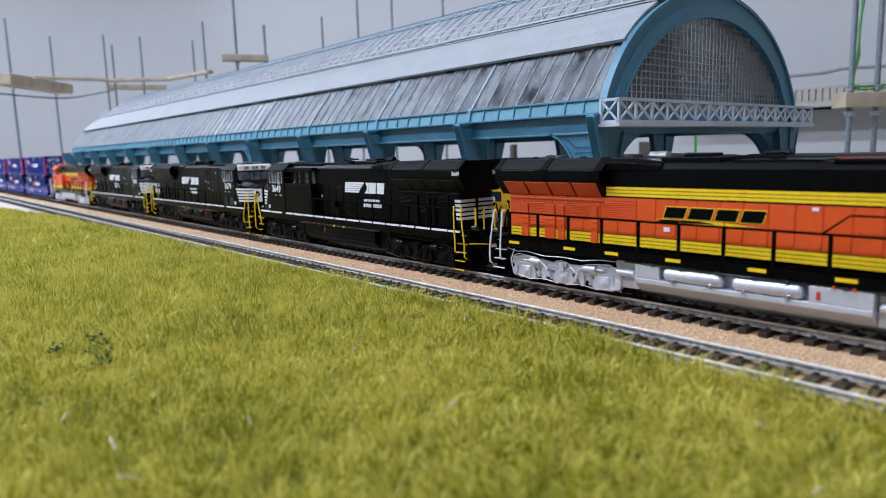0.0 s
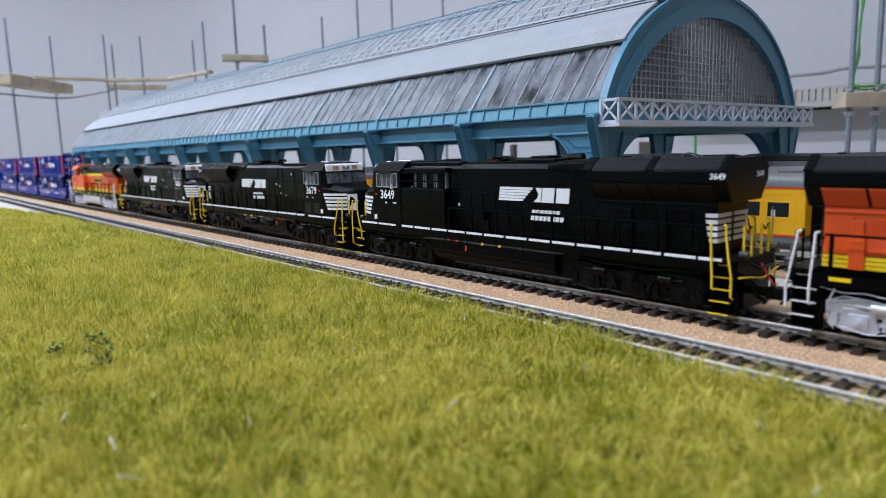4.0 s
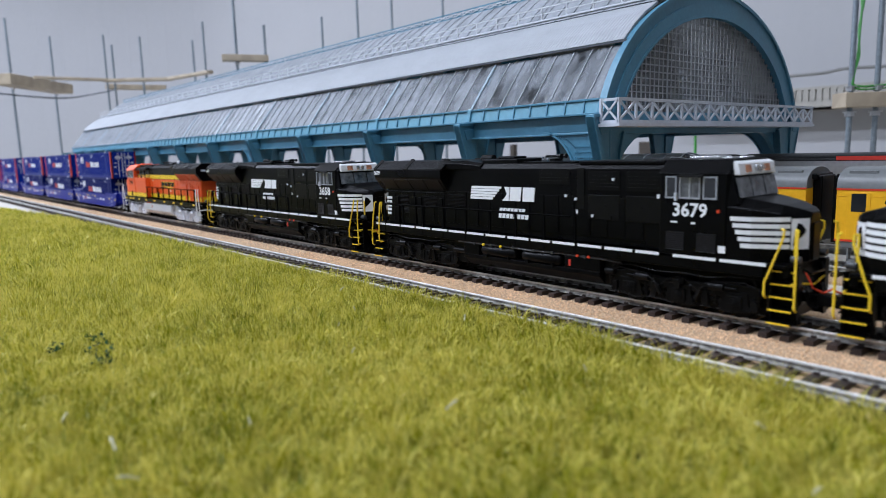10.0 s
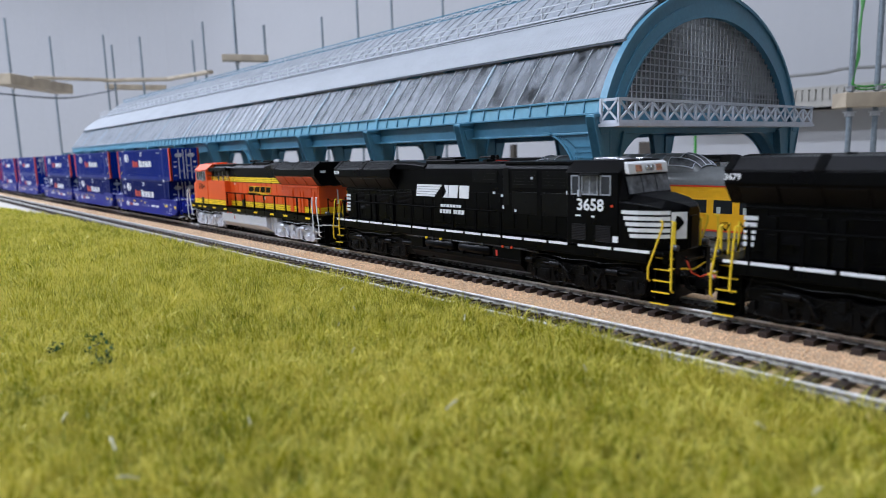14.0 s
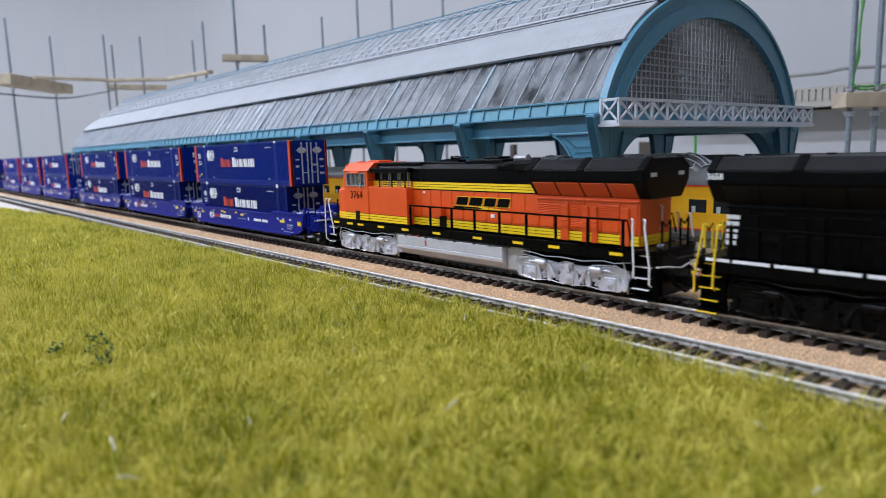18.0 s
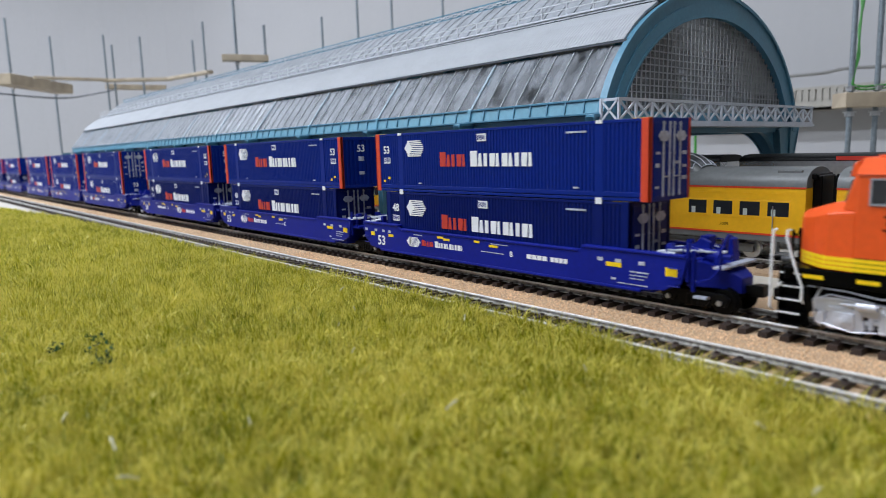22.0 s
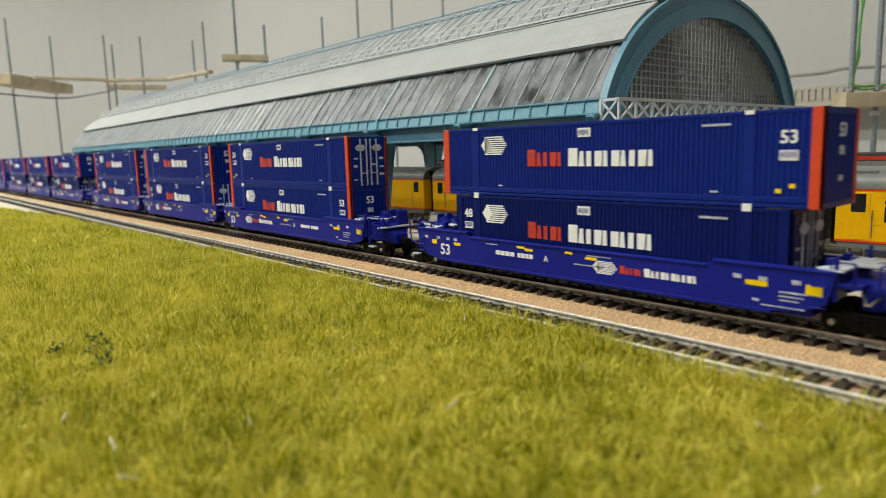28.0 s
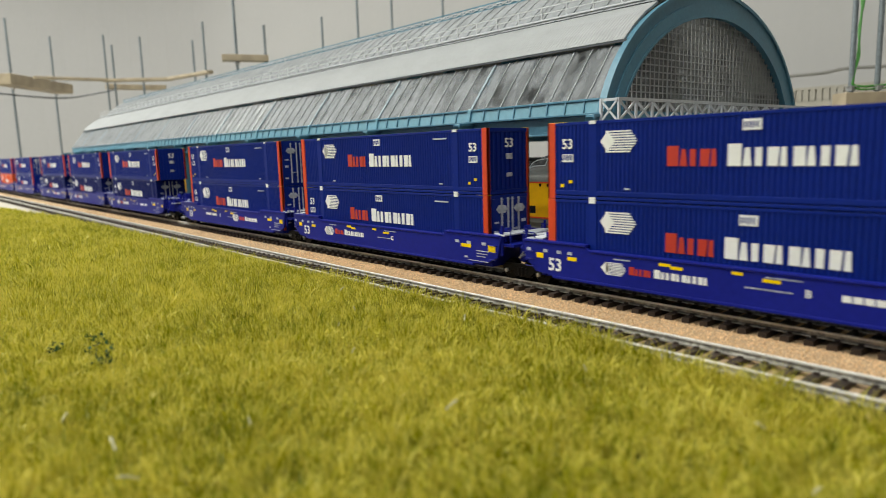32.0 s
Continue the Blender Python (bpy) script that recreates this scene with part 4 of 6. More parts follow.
        part("air_line", Shape().tube([(-33, 15.8 * s, 16.6), (-26, 16.4 * s, 15.6), (-20, 16.6 * s, 16.2), (-9, 16.6 * s, 14.9), (2, 16.6 * s, 15.5), (12, 16.6 * s, 15.0), (21, 16.6 * s, 16.2), (33, 15.8 * s, 16.4)], 0.17, 6), frame_mat, fr, smooth=True)
    for ax in (-22, 0, 22):
        w = Shape().cyl(0, 0, 0, "y", 0.9, -9, 9, 8)
        for s in (-1, 1):
            w.cyl(0, 0, 0, "y", 6.1, *sorted((7.2 * s, 9.8 * s)), 22).cyl(0, 0, 0, "y", 6.8, *sorted((6.6 * s, 7.3 * s)), 22)
        part("wheelset", w, UNDER, tr, at=spot(ax, 0, 6.1))
    return tr


def ladder(parent, x, s, end, body, edge, rail_mat):
    """Corner steps with bright tread edges and the two bent grab rails beside them."""
    st = part("steps", Shape().box(*sorted((x - 4.6 * end, x - 4.0 * end)), *sorted((10 * s, 13.4 * s)), 1.5, 22).box(*sorted((x + 4.0 * end, x + 4.6 * end)), *sorted((10 * s, 13.4 * s)), 1.5, 22)
              .box(*sorted((x - 4 * end, x + 4 * end)), *sorted((10 * s, 11 * s)), 2, 22), body, parent)
    for k in range(5):
        z = 1.8 + k * 4.4
        o = 17.4 - k * 0.9
        tr = part("tread", Shape().box(x - 3.9, x + 3.9, *sorted((10.2 * s, o * s)), z, z + 0.5), body, st)
        part("tread_edge", Shape().box(x - 3.9, x + 3.9, *sorted((o * s, (o + 0.4) * s)), z, z + 0.5), edge, tr)
    rails_at = ((-4.8, 0.8, 11.5), (5.3, 5.3, 8)) if end > 0 else ((2.4, 3.4, 11.5), (-4.8, -2.2, 9))
    for low, top, z in rails_at:
        part("grab_rail", Shape().tube([(x + low, 16.4 * s, z - 1), (x + low, 18.0 * s, z), (x + low, 18.0 * s, 16), (x + low + (top - low) * 0.4, 18.0 * s, 22), (x + top, 17.6 * s, 32), (x + top, 17.2 * s, 34.4), (x + top - end, 16.6 * s, 34.8)],
                                       0.42, 6), rail_mat, parent, smooth=True)


def locomotive(name, label, scheme, number):
    ns = scheme == "black"
    body, frame_mat = (BLACK, UNDER) if ns else (ORANGE, SILVER)
    roof = BLACK
    tank_mat = BLACK if ns else SILVER
    step_rail = RAILYELLOW if ns else WHITE
    L = thing(name, label, "locomotive", "locomotives of the train")
    part("frame", Shape().box(-114, 114, -17.3, 17.3, 17.4, 22.4).box(-121.5, 121.5, -17.3, 17.3, 21.2, 22.4).box(-112, 112, -9, 9, 11, 17.4), BLACK, L, bevel=0.3)
    # long hood
    if ns:
        part("long_hood", Shape().prism([(-11.6, 22.4), (-11.6, 54.6), (-9.4, 57.0), (9.4, 57.0), (11.6, 54.6), (11.6, 22.4)], "x", -112, 74), body, L, bevel=0.4)
    else:
        part("long_hood", Shape().box(-112.5, 74, -11.6, 11.6, 22.4, 47.4), body, L, bevel=0.3)
        part("hood_roof", Shape().prism([(-11.7, 47.4), (-11.7, 54.6), (-9.4, 57.0), (9.4, 57.0), (11.7, 54.6), (11.7, 47.4)], "x", -112.5, 74), roof, L, bevel=0.4)
    door = mesh_of("hood_door", Shape().box(-3.8, 3.8, -0.28, 0.3, 0, 17).box(-3.2, -2.7, -0.55, 0, 7.5, 9.5).box(2.6, 3.5, -0.45, 0, 3, 4).box(2.6, 3.5, -0.45, 0, 13, 14), body, 0.12)
    for s in (-1, 1):
        turn = 0 if s < 0 else 180
        for k in range(20):
            x = -107.5 + k * 8.8
            if x < 66:
                part("hood_door", door, body, L, at=spot(x, s * 11.6, 25.5, rz=turn))
        part("hood_ledge", Shape().box(-112.3, -57.5, *sorted((11.5 * s, 12.5 * s)), 40.7, 41.5), body, L, bevel=0.2)
        lockers = ((-104.5, -100.0), (-90.0, -84.0), (-82.5, -78.5), (-64.0, -60.5)) if s < 0 else ((-76.5, -72.0), (-87.5, -84.0), (-92.0, -89.0), (-108.0, -103.5))
        for p, q in lockers:
            part("hood_locker", Shape().box(p, q, *sorted((11.5 * s, 12.8 * s)), 22.6, 33.5).box(p + 0.5, q - 0.5, *sorted((11.5 * s, 12.5 * s)), 33.5, 38.4)
                 .box(p + 0.8, q - 0.8, *sorted((12.7 * s, 13.1 * s)), 31.6, 32.1), body, L, bevel=0.2)
        for p, q, z0, z1 in ((-99.0, -91.5, 28.6, 40.0), (-77.5, -66.0, 33.0, 40.0), (-57.0, -43.0, 34.0, 41.6)) if s < 0 else ((-83.0, -77.5, 29.0, 40.0), (-102.5, -93.0, 34.0, 40.2), (-71.0, -58.0, 33.4, 39.8)):
            fold = [(11.5 * s, z0), (12.15 * s, z0), (12.15 * s, z0 + 0.5)]
            for k in range(int((z1 - z0 - 1.2) / 0.75)):
                fold += [(11.85 * s, z0 + 0.6 + 0.75 * k), (12.08 * s, z0 + 1.15 + 0.75 * k)]
            fold += [(11.85 * s, z1 - 0.6), (12.15 * s, z1 - 0.5), (12.15 * s, z1), (11.5 * s, z1)]
            scr = Shape().prism(fold, "x", p, q)
            part("hood_screen", scr, body, L)
        # pipes and clips under the walkway
        part("sill_pipe", Shape().tube([(-44, 16.2 * s, 17.0), (-34, 16.8 * s, 16.9), (-12, 16.6 * s, 17.1), (6, 16.9 * s, 16.8), (24, 16.5 * s, 17.1), (46, 16.7 * s, 16.9), (56, 15.6 * s, 16.2)], 0.45, 6), PIPE, L, smooth=True)
        for x in (-31, -19, -4, 9, 20, 38):
            part("pipe_clip", Shape().box(x - 0.7, x + 0.7, *sorted((15.6 * s, 17.5 * s)), 16.4, 17.6), PIPE, L)
    # radiator wings
    wing = Shape().prism([(-17.2, 49.6), (-17.2, 54.0), (-11.2, 58.8), (11.2, 58.8), (17.2, 54.0), (17.2, 49.6), (11.7, 42.4), (-11.7, 42.4)], "x", -117.5, -56.5)
    rad = part("radiator_housing", wing, roof, L, bevel=0.4)
    part("roof_hump", Shape().loft([[(x, -w, 54.0), (x, -w, z - 1.6), (x, -w + 2.4, z), (x, w - 2.4, z), (x, w, z - 1.6), (x, w, 54.0)] for x, w, z in ((-56.6, 15.0, 58.8), (-44, 12.4, 58.6), (-31, 11.9, 57.4))]), roof, L, bevel=0.3)
    for s in (-1, 1):
        for p, q in ((-115, -88), (-85, -59)):
            grille = Shape().prism([(11.6 * s, 58.4), (16.9 * s, 54.2), (17.1 * s, 54.5), (11.8 * s, 58.8)], "x", p, q)
            for k in range(int((q - p - 1) / 1.05)):
                grille.prism([(12.0 * s, 58.4), (16.7 * s, 54.6), (16.9 * s, 54.85), (12.2 * s, 58.75)], "x", p + 0.9 + k * 1.05, p + 1.35 + k * 1.05)
            part("radiator_grille", grille, SCREEN, rad)
        for p, q in ((-117.6, -114.6), (-88.2, -84.8), (-59.2, -54.6)):
            part("radiator_rib", Shape().prism([(11.0 * s, 58.5), (17.0 * s, 53.8), (17.7 * s, 54.6), (11.4 * s, 59.6)], "x", p, q), roof, rad, bevel=0.15)
    for s in (-1, 1):
        for k in range(4):
            x0 = -112.2 + k * 13.6
            intake = Shape().prism([(16.4 * s, 48.9), (11.9 * s, 43.0), (12.3 * s, 42.7), (16.8 * s, 48.6)], "x", x0, x0 + 12.6)
            part("intake_screen", intake, body if not ns else UNDER, rad, bevel=0.1)
    # roof fittings
    part("exhaust_hatch", Shape().box(-33, -8, -9, 9, 56.5, 59.2).box(-26, -14, -4.5, 4.5, 59.2, 60.4), roof, L, bevel=0.6)
    part("roof_hatch", Shape().box(-5, 26, -8.5, 8.5, 56.8, 57.8), roof, L, bevel=0.2)
    part("equipment_hatch", Shape().box(30, 72, -10.6, 10.6, 56.4, 57.9), roof, L, bevel=0.3)
    horn = Shape().box(7, 10, -3, 3, 57.6, 59)
    for k, l in enumerate((7, 5.5, 6.2)):
        horn.loft([[(8 + q * l, -2.4 + k * 2.4 + r * math.cos(a), 60.1 + r * math.sin(a)) for a in [j * math.pi / 4 for j in range(8)]] for q, r in ((-0.5, 0.5), (0.4, 0.6), (0.75, 1.2))])
    part("horn", horn, UNDER, L)
    part("air_dryer", Shape().cyl(0, 5, 59.4, "x", 1.9, -46, -38, 10), METAL if not ns else UNDER, L)
    # grid blower cabinet behind the cab on the left side
    for s in (1,):
        part("grid_cabinet", Shape().box(36, 74, 11, 17.0, 22.4, 43.8), body, L, bevel=0.3)
        part("grid_roof", Shape().box(36, 74, 11, 15.6, 52.6, 55), roof, L, bevel=0.3)
        for p, q in ((57.5, 65.2), (48.5, 55.7), (38.8, 46.4)):
            gr = Shape().box(p, q, 11.5, 12.2, 44.4, 54.2)
            for k in range(7):
                gr.box(p + 0.6, q - 0.6, 12.0, 13.0, 45.0 + k * 1.3, 45.5 + k * 1.3)
            grid = part("grid_louvre", gr, UNDER, L)
            for x in (p, q):
                part("grid_post", Shape().box(x - 0.32, x + 0.32, 11.6, 13.4, 44.2, 54.4), FRAMEGREY, grid, "pale upright of the louvre")
        gr = Shape().box(37, 74, 16.4, 16.9, 47.5, 48.1).box(37, 74, 16.4, 16.9, 52.0, 52.6)
        for x in (37, 49.5, 62):
            gr.box(x, x + 0.7, 16.4, 16.9, 43.8, 52.6)
        part("grid_guard", gr, UNDER if not ns else BLACK, L)
        # raised dark block: the shade of a step recess is put into its colour
        part("step_well", Shape().box(7.4, 12.6, 11.5, 12.7, 22.6, 29.0), UNDER, L, "dark block on the hood side standing for a shaded step recess")
        part("valve_cabinet", Shape().box(8.0, 12.8, 11.5, 15.4, 29.0, 33.6), body, L, bevel=0.25)
        if not ns:
            part("cabinet_stripe", decal(Shape(), [rect(-73.5, -36.5, 44.0, 44.9), rect(-73.5, -36.5, 45.3, 46.2), rect(-73.5, -36.5, 46.6, 47.4)], 1, 13.0), GOLD, L)
    # cab
    cabshape = Shape().prism([(-17.5, 22.4), (-17.5, 53.4), (-11.6, 57.9), (11.6, 57.9), (17.5, 53.4), (17.5, 22.4)], "x", 74, 100.5)
    cabp = part("cab", cabshape, body, L, bevel=0.5)
    part("cab_roof", Shape().prism([(-18.0, 53.2), (-11.8, 58.2), (11.8, 58.2), (18.0, 53.2), (17.4, 53.0), (11.4, 57.6), (-11.4, 57.6), (-17.4, 53.0)], "x", 73.6, 101), roof if ns else ORANGE, cabp, bevel=0.2)
    part("air_conditioner", Shape().box(79, 91, -5, 5, 58, 59.3).box(94, 98, -9, -4, 58, 58.9).box(94, 98, 4, 9, 58, 58.9), METAL if ns else body, cabp, bevel=0.5)
    for s in (-1, 1):
        y0, y1 = sorted((17.3 * s, 17.95 * s))
        for p, q, mid in ((76.6, 81.2, False), (82.2, 90.6, True), (91.6, 97.0, False)):
            fr = Shape().box(p, q, y0, y1, 43.8, 44.4).box(p, q, y0, y1, 51.6, 52.1).box(p, p + 0.55, y0, y1, 44.4, 51.6).box(q - 0.55, q, y0, y1, 44.4, 51.6)
            if mid:
                fr.box(86.1, 86.8, y0, y1, 44.4, 51.6)
            part("window_frame", fr, FRAMEGREY, cabp)
            part("window_pane", Shape().box(p + 0.55, q - 0.55, *sorted((17.2 * s, 17.65 * s)), 44.4, 51.6), PALEPANE if mid else DARKPANE, cabp)
        part("window_shade", Shape().prism([(17.5 * s, 52.6), (19.6 * s, 51.8), (19.6 * s, 52.2), (17.5 * s, 53.1)], "x", 82, 92), UNDER if ns else body, cabp)
        part("mirror", Shape().box(80.8, 81.5, *sorted((17.6 * s, 18.8 * s)), 43.0, 46), TRUSSGREY if ns else METAL, cabp)
        for p in (77.0, 89.5) if s < 0 else ():
            fold = [(17.3 * s, 24.4), (17.9 * s, 24.4)]
            for k in range(9):
                fold += [(17.68 * s, 24.6 + 0.7 * k), (17.92 * s, 25.15 + 0.7 * k)]
            lk = Shape().prism(fold + [(17.9 * s, 31.2), (17.3 * s, 31.2)], "x", p, p + 7.4)
            part("side_locker", lk, SCREEN if ns else body, cabp)
        if ns:
            part("marker_light", Shape().cyl(97.6, 0, 39.6, "y", 0.55, *sorted((17.4 * s, 18.1 * s)), 8), RED, cabp, "small orange marker light")
    if ns:
        for p, q, z0, z1 in ((30, 34, 37, 55), (36, 52, 45.5, 53.5), (55, 72, 45.5, 53.5), (36, 52, 33, 43.5), (55, 72, 33, 43.5), (8, 26, 47.6, 54)):
            pan = Shape().box(p, q, -11.9, -11.4, z0, z1)
            for j in range(int((z1 - z0) / 1.5) - 1):
                pan.box(p + 0.6, q - 0.6, -12.15, -11.8, z0 + 1 + j * 1.5, z0 + 1.6 + j * 1.5)
            part("intake_panel", pan if z0 > 44 else Shape().box(p, q, -11.98, -11.4, z0, z1), UNDER, L, bevel=0.0 if z0 > 44 else 0.15)
        for p, z in ((24, 42.6), (29.5, 41.4), (38.5, 34.4), (49, 50.2)):
            part("small_plate", Shape().box(p - 0.6, p + 0.6, -12.4, -11.8, z - 0.6, z + 0.6), TRUSSGREY, L)
    # nose
    def ring(x, y, zt, zc):
        return [(x, -y, 22.4), (x, -y, zt), (x, -y * 0.72, zc), (x, y * 0.72, zc), (x, y, zt), (x, y, 22.4)]
    tip = 0.0 if ns else 3.0
    nose = part("nose", Shape().loft([ring(100.4, 17.3, 41.5, 45.0), ring(109, 16.4, 40.6, 43.8), ring(117 - tip, 12.6, 39.2, 42.2), ring(122 - tip, 7.6, 38.2, 40.6), ring(124 - tip, 4.2, 37.4, 39.4)]), body, L, bevel=0.4)
    part("cab_front", Shape().loft([[(100.4, -17.2, 41.5), (100.4, -17.2, 53.2), (100.4, -11.4, 57.6), (100.4, 11.4, 57.6), (100.4, 17.2, 53.2), (100.4, 17.2, 41.5)],
                                    [(104.5, -16.2, 42.4), (101.6, -16.2, 52.8), (101.2, -11.0, 57.2), (101.2, 11.0, 57.2), (101.6, 16.2, 52.8), (104.5, 16.2, 42.4)]]), body, cabp)
    wnd = Shape()
    for a, b in ((-15.2, -5.6), (-4.8, 4.8), (5.6, 15.2)):
        wnd.add([(104.2, a, 44.6), (104.2, b, 44.6), (102.3, b, 51.6), (102.3, a, 51.6), (104.6, a, 44.6), (104.6, b, 44.6), (102.7, b, 51.6), (102.7, a, 51.6)],
                [(0, 1, 2, 3), (4, 5, 6, 7), (0, 1, 5, 4), (1, 2, 6, 5), (2, 3, 7, 6), (3, 0, 4, 7)])
    part("windshield", wnd, PALEPANE, cabp)
    part("number_board", Shape().prism([(101.2, 52.6), (103.6, 52.4), (102.8, 56.6), (101.0, 57.6)], "y", -14.5, 14.5), WHITE if ns else ORANGE, cabp, "white number board above the windshield" if ns else "", bevel=0.3)
    nb = Shape()
    for y in (-9.5, 5.5):
        nb.add([(103.35, y, 53.4), (103.35, y + 4, 53.4), (102.8, y + 4, 56), (102.8, y, 56), (103.8, y, 53.4), (103.8, y + 4, 53.4), (103.2, y + 4, 56), (103.2, y, 56)],
               [(0, 1, 2, 3), (4, 5, 6, 7), (0, 1, 5, 4), (1, 2, 6, 5), (2, 3, 7, 6), (3, 0, 4, 7)])
    part("number_panel", nb, PLATE, cabp)
    part("headlight", Shape().cyl(0, -1.6, 54.8, "x", 1.2, 102, 104.2, 12).cyl(0, 1.6, 54.8, "x", 1.2, 102, 104.2, 12), METAL, cabp)
    part("nose_door", Shape().box(123.6 - tip, 124.6 - tip, -3, 3, 23, 36), body, nose, bevel=0.3)
    # pilots, couplers, steps
    for e in (-1, 1):
        part("pilot", Shape().prism([(-15.5, 22), (15.5, 22), (15.5, 18), (10, 16), (10, 3), (-10, 3), (-10, 16), (-15.5, 18)], "x", *sorted((119.5 * e, 122 * e))), BLACK, L, bevel=0.3)
        part("coupler", Shape().box(*sorted((120 * e, 127.5 * e)), -1.6, 1.6, 7.5, 10.5).box(*sorted((126.5 * e, 130.5 * e)), -2.6, 2.4, 6.8, 11.2).box(*sorted((129 * e, 131.2 * e)), -2.8, -0.6, 7.2, 10.8), UNDER, L, bevel=0.3)
        part("drawbar_rail", Shape().tube([(123.4 * e, -9, 20.6), (125.4 * e, -6, 18.6), (125.4 * e, 6, 18.6), (123.4 * e, 9, 20.6)], 0.5, 6), UNDER, L)
        for y in (-9, -6.8, 6.8, 9):
            hose = Shape().tube([(122 * e, y, 14), (124.6 * e, y, 12.5), (125.6 * e, y * 0.8, 8), (127.4 * e, y * 0.6, 6.4)], 0.5, 6)
            part("air_hose", hose, UNDER, L)
        part("uncoupling_lever", Shape().tube([(123 * e, -16, 16), (124 * e, -9, 15.4), (124.4 * e, 0, 14), (124 * e, 9, 15.4), (123 * e, 16, 16)], 0.42, 6), step_rail, L)
        if ns:
            part("jumper_cable", Shape().tube([(122.2 * e, -3, 19), (125.4 * e, -3.4, 13.2), (128.0 * e, -1, 11.4), (130 * e, 2, 12.8)], 0.4, 6), RED, L, "thin red jumper cable")
        for y in (-11.5, 11.5):
            part("ditch_light", Shape().cyl(0, y, 23.8, "x", 1.3, *sorted((121 * e, 124 * e)), 12), PIPE, L)
        er = Shape()
        for y in (-10, -4, 4, 10):
            er.tube([(121.5 * e, y, 22.4), (121.5 * e, y, 34)], 0.5, 6)
        part("end_railing", er, RAILYELLOW if ns else BLACK, L)
        for a in (-10, 4):
            part("end_chain", Shape().tube([(121.5 * e, a, 33.8), (121.5 * e, a + 3, 31.4), (121.5 * e, a + 6, 33.8)], 0.3, 5), RAILBLACK, L)
        for s in (-1, 1):
            ladder(L, 119.7 if e > 0 else -116.2, s, e, BLACK, step_rail, step_rail)
    # tank and air reservoirs
    tank = part("fuel_tank", Shape().prism([(-17.0, 9.2), (-17.0, 11.2), (17.0, 11.2), (17.0, 9.2), (12.6, 5.2), (-12.6, 5.2)], "x", -39, 46)
                .box(-39, 46, -12.6, 17.0, 11.1, 16.6).box(-39, -28, -17.0, -12.6, 11.1, 16.8).box(27, 46, -17.0, -12.6, 11.1, 16.8), tank_mat, L, bevel=0.35)
    for p, q in ((-50, -39.2), (46.2, 53)):
        part("equipment_box", Shape().box(p, q, -13.5, 13.5, 5.4, 17.2).cyl(0, -14.4, 12, "x", 1.6, p + 1, q - 1, 10), UNDER if ns else frame_mat, L, bevel=0.5)
    for a, b in ((-26.5, -2.5), (1, 25)):
        res = Shape()
        n = 16
        res.loft([[(x, -15.1 + r * math.cos(q * 2 * math.pi / n), 13.9 + r * math.sin(q * 2 * math.pi / n)) for q in range(n)]
                  for x, r in ((a, 1.2), (a + 0.5, 2.1), (a + 1.6, 2.75), (b - 1.6, 2.75), (b - 0.5, 2.1), (b, 1.2))])
        part("air_reservoir", res, tank_mat, L, smooth=True)
        part("reservoir_strap", Shape().box(a + 4, a + 5, -18.0, -12.6, 10.8, 12.2).box(b - 5, b - 4, -18.0, -12.6, 10.8, 12.2), METAL if not ns else UNDER, L)
    for s in (-1, 1):
        x = 30 if s < 0 else 20
        part("tank_marker", Shape().box(x - 0.6, x + 0.6, *sorted((17.0 * s, 17.2 * s)), 12.2, 15.0), PRINTRED, L, "small red panel on the tank")
        for x in ((34.5, 40.5) if s < 0 else (26, 33)):
            part("red_valve", Shape().cyl(x, 0, 17.2, "y", 0.6, *sorted((16.6 * s, 17.8 * s)), 8), RED, L)
        if ns:
            for x in ((-24, -12) if s < 0 else (-5, 7)):
                part("yellow_valve", Shape().cyl(x, 0, 17.0, "y", 0.7, *sorted((16.8 * s, 18.0 * s)), 8), RAILYELLOW, L)
    truck(L, -78, frame_mat)
    truck(L, 81, frame_mat)
    # walkway handrails
    for s in (-1, 1):
        hr = Shape()
        stan = mesh_of("stanchion", Shape().box(-0.6, 0.6, -0.35, 0.35, 18.0, 34.2), RAILBLACK)
        x = -108
        while x < 70:
            if not (x > 36 and (s > 0 or ns)):
                part("stanchion", stan, RAILBLACK, L, at=spot(x, 17.0 * s, 0))
            x += 17.6
        end = 34 if s > 0 else (30 if ns else 70)
        hr.tube([(-112, 17.0 * s, 26), (-110, 17.0 * s, 34), (end, 17.0 * s, 34)], 0.45, 6)
        if s < 0 and not ns:
            hr.tube([(30, 17.0 * s, 34), (38, 17.0 * s, 40.4), (72, 17.0 * s, 40.4)], 0.36, 6)
        part("handrail", hr, RAILBLACK, L)
    # painted marks
    if ns:
        for s in (-1, 1):
            cuts = (-117, -108, -107, -94, -92.5, -80, -78.5, -66, -64.5, -52, -50.5, -38, -36.5, -24, -22.5, -9, -7.5, 6, 7.5, 19, 20.5, 33, 34.5, 47, 48.5, 62, 63.5, 74, 80, 97, 98.5, 115)
            for p, q in zip(cuts[::2], cuts[1::2]):
                part("sill_stripe", decal(Shape(), [rect(p, q, 21.4, 22.5) if s < 0 else rect(-q, -p, 21.4, 22.5)], s, 17.3), WHITE, L, "white sill stripe")
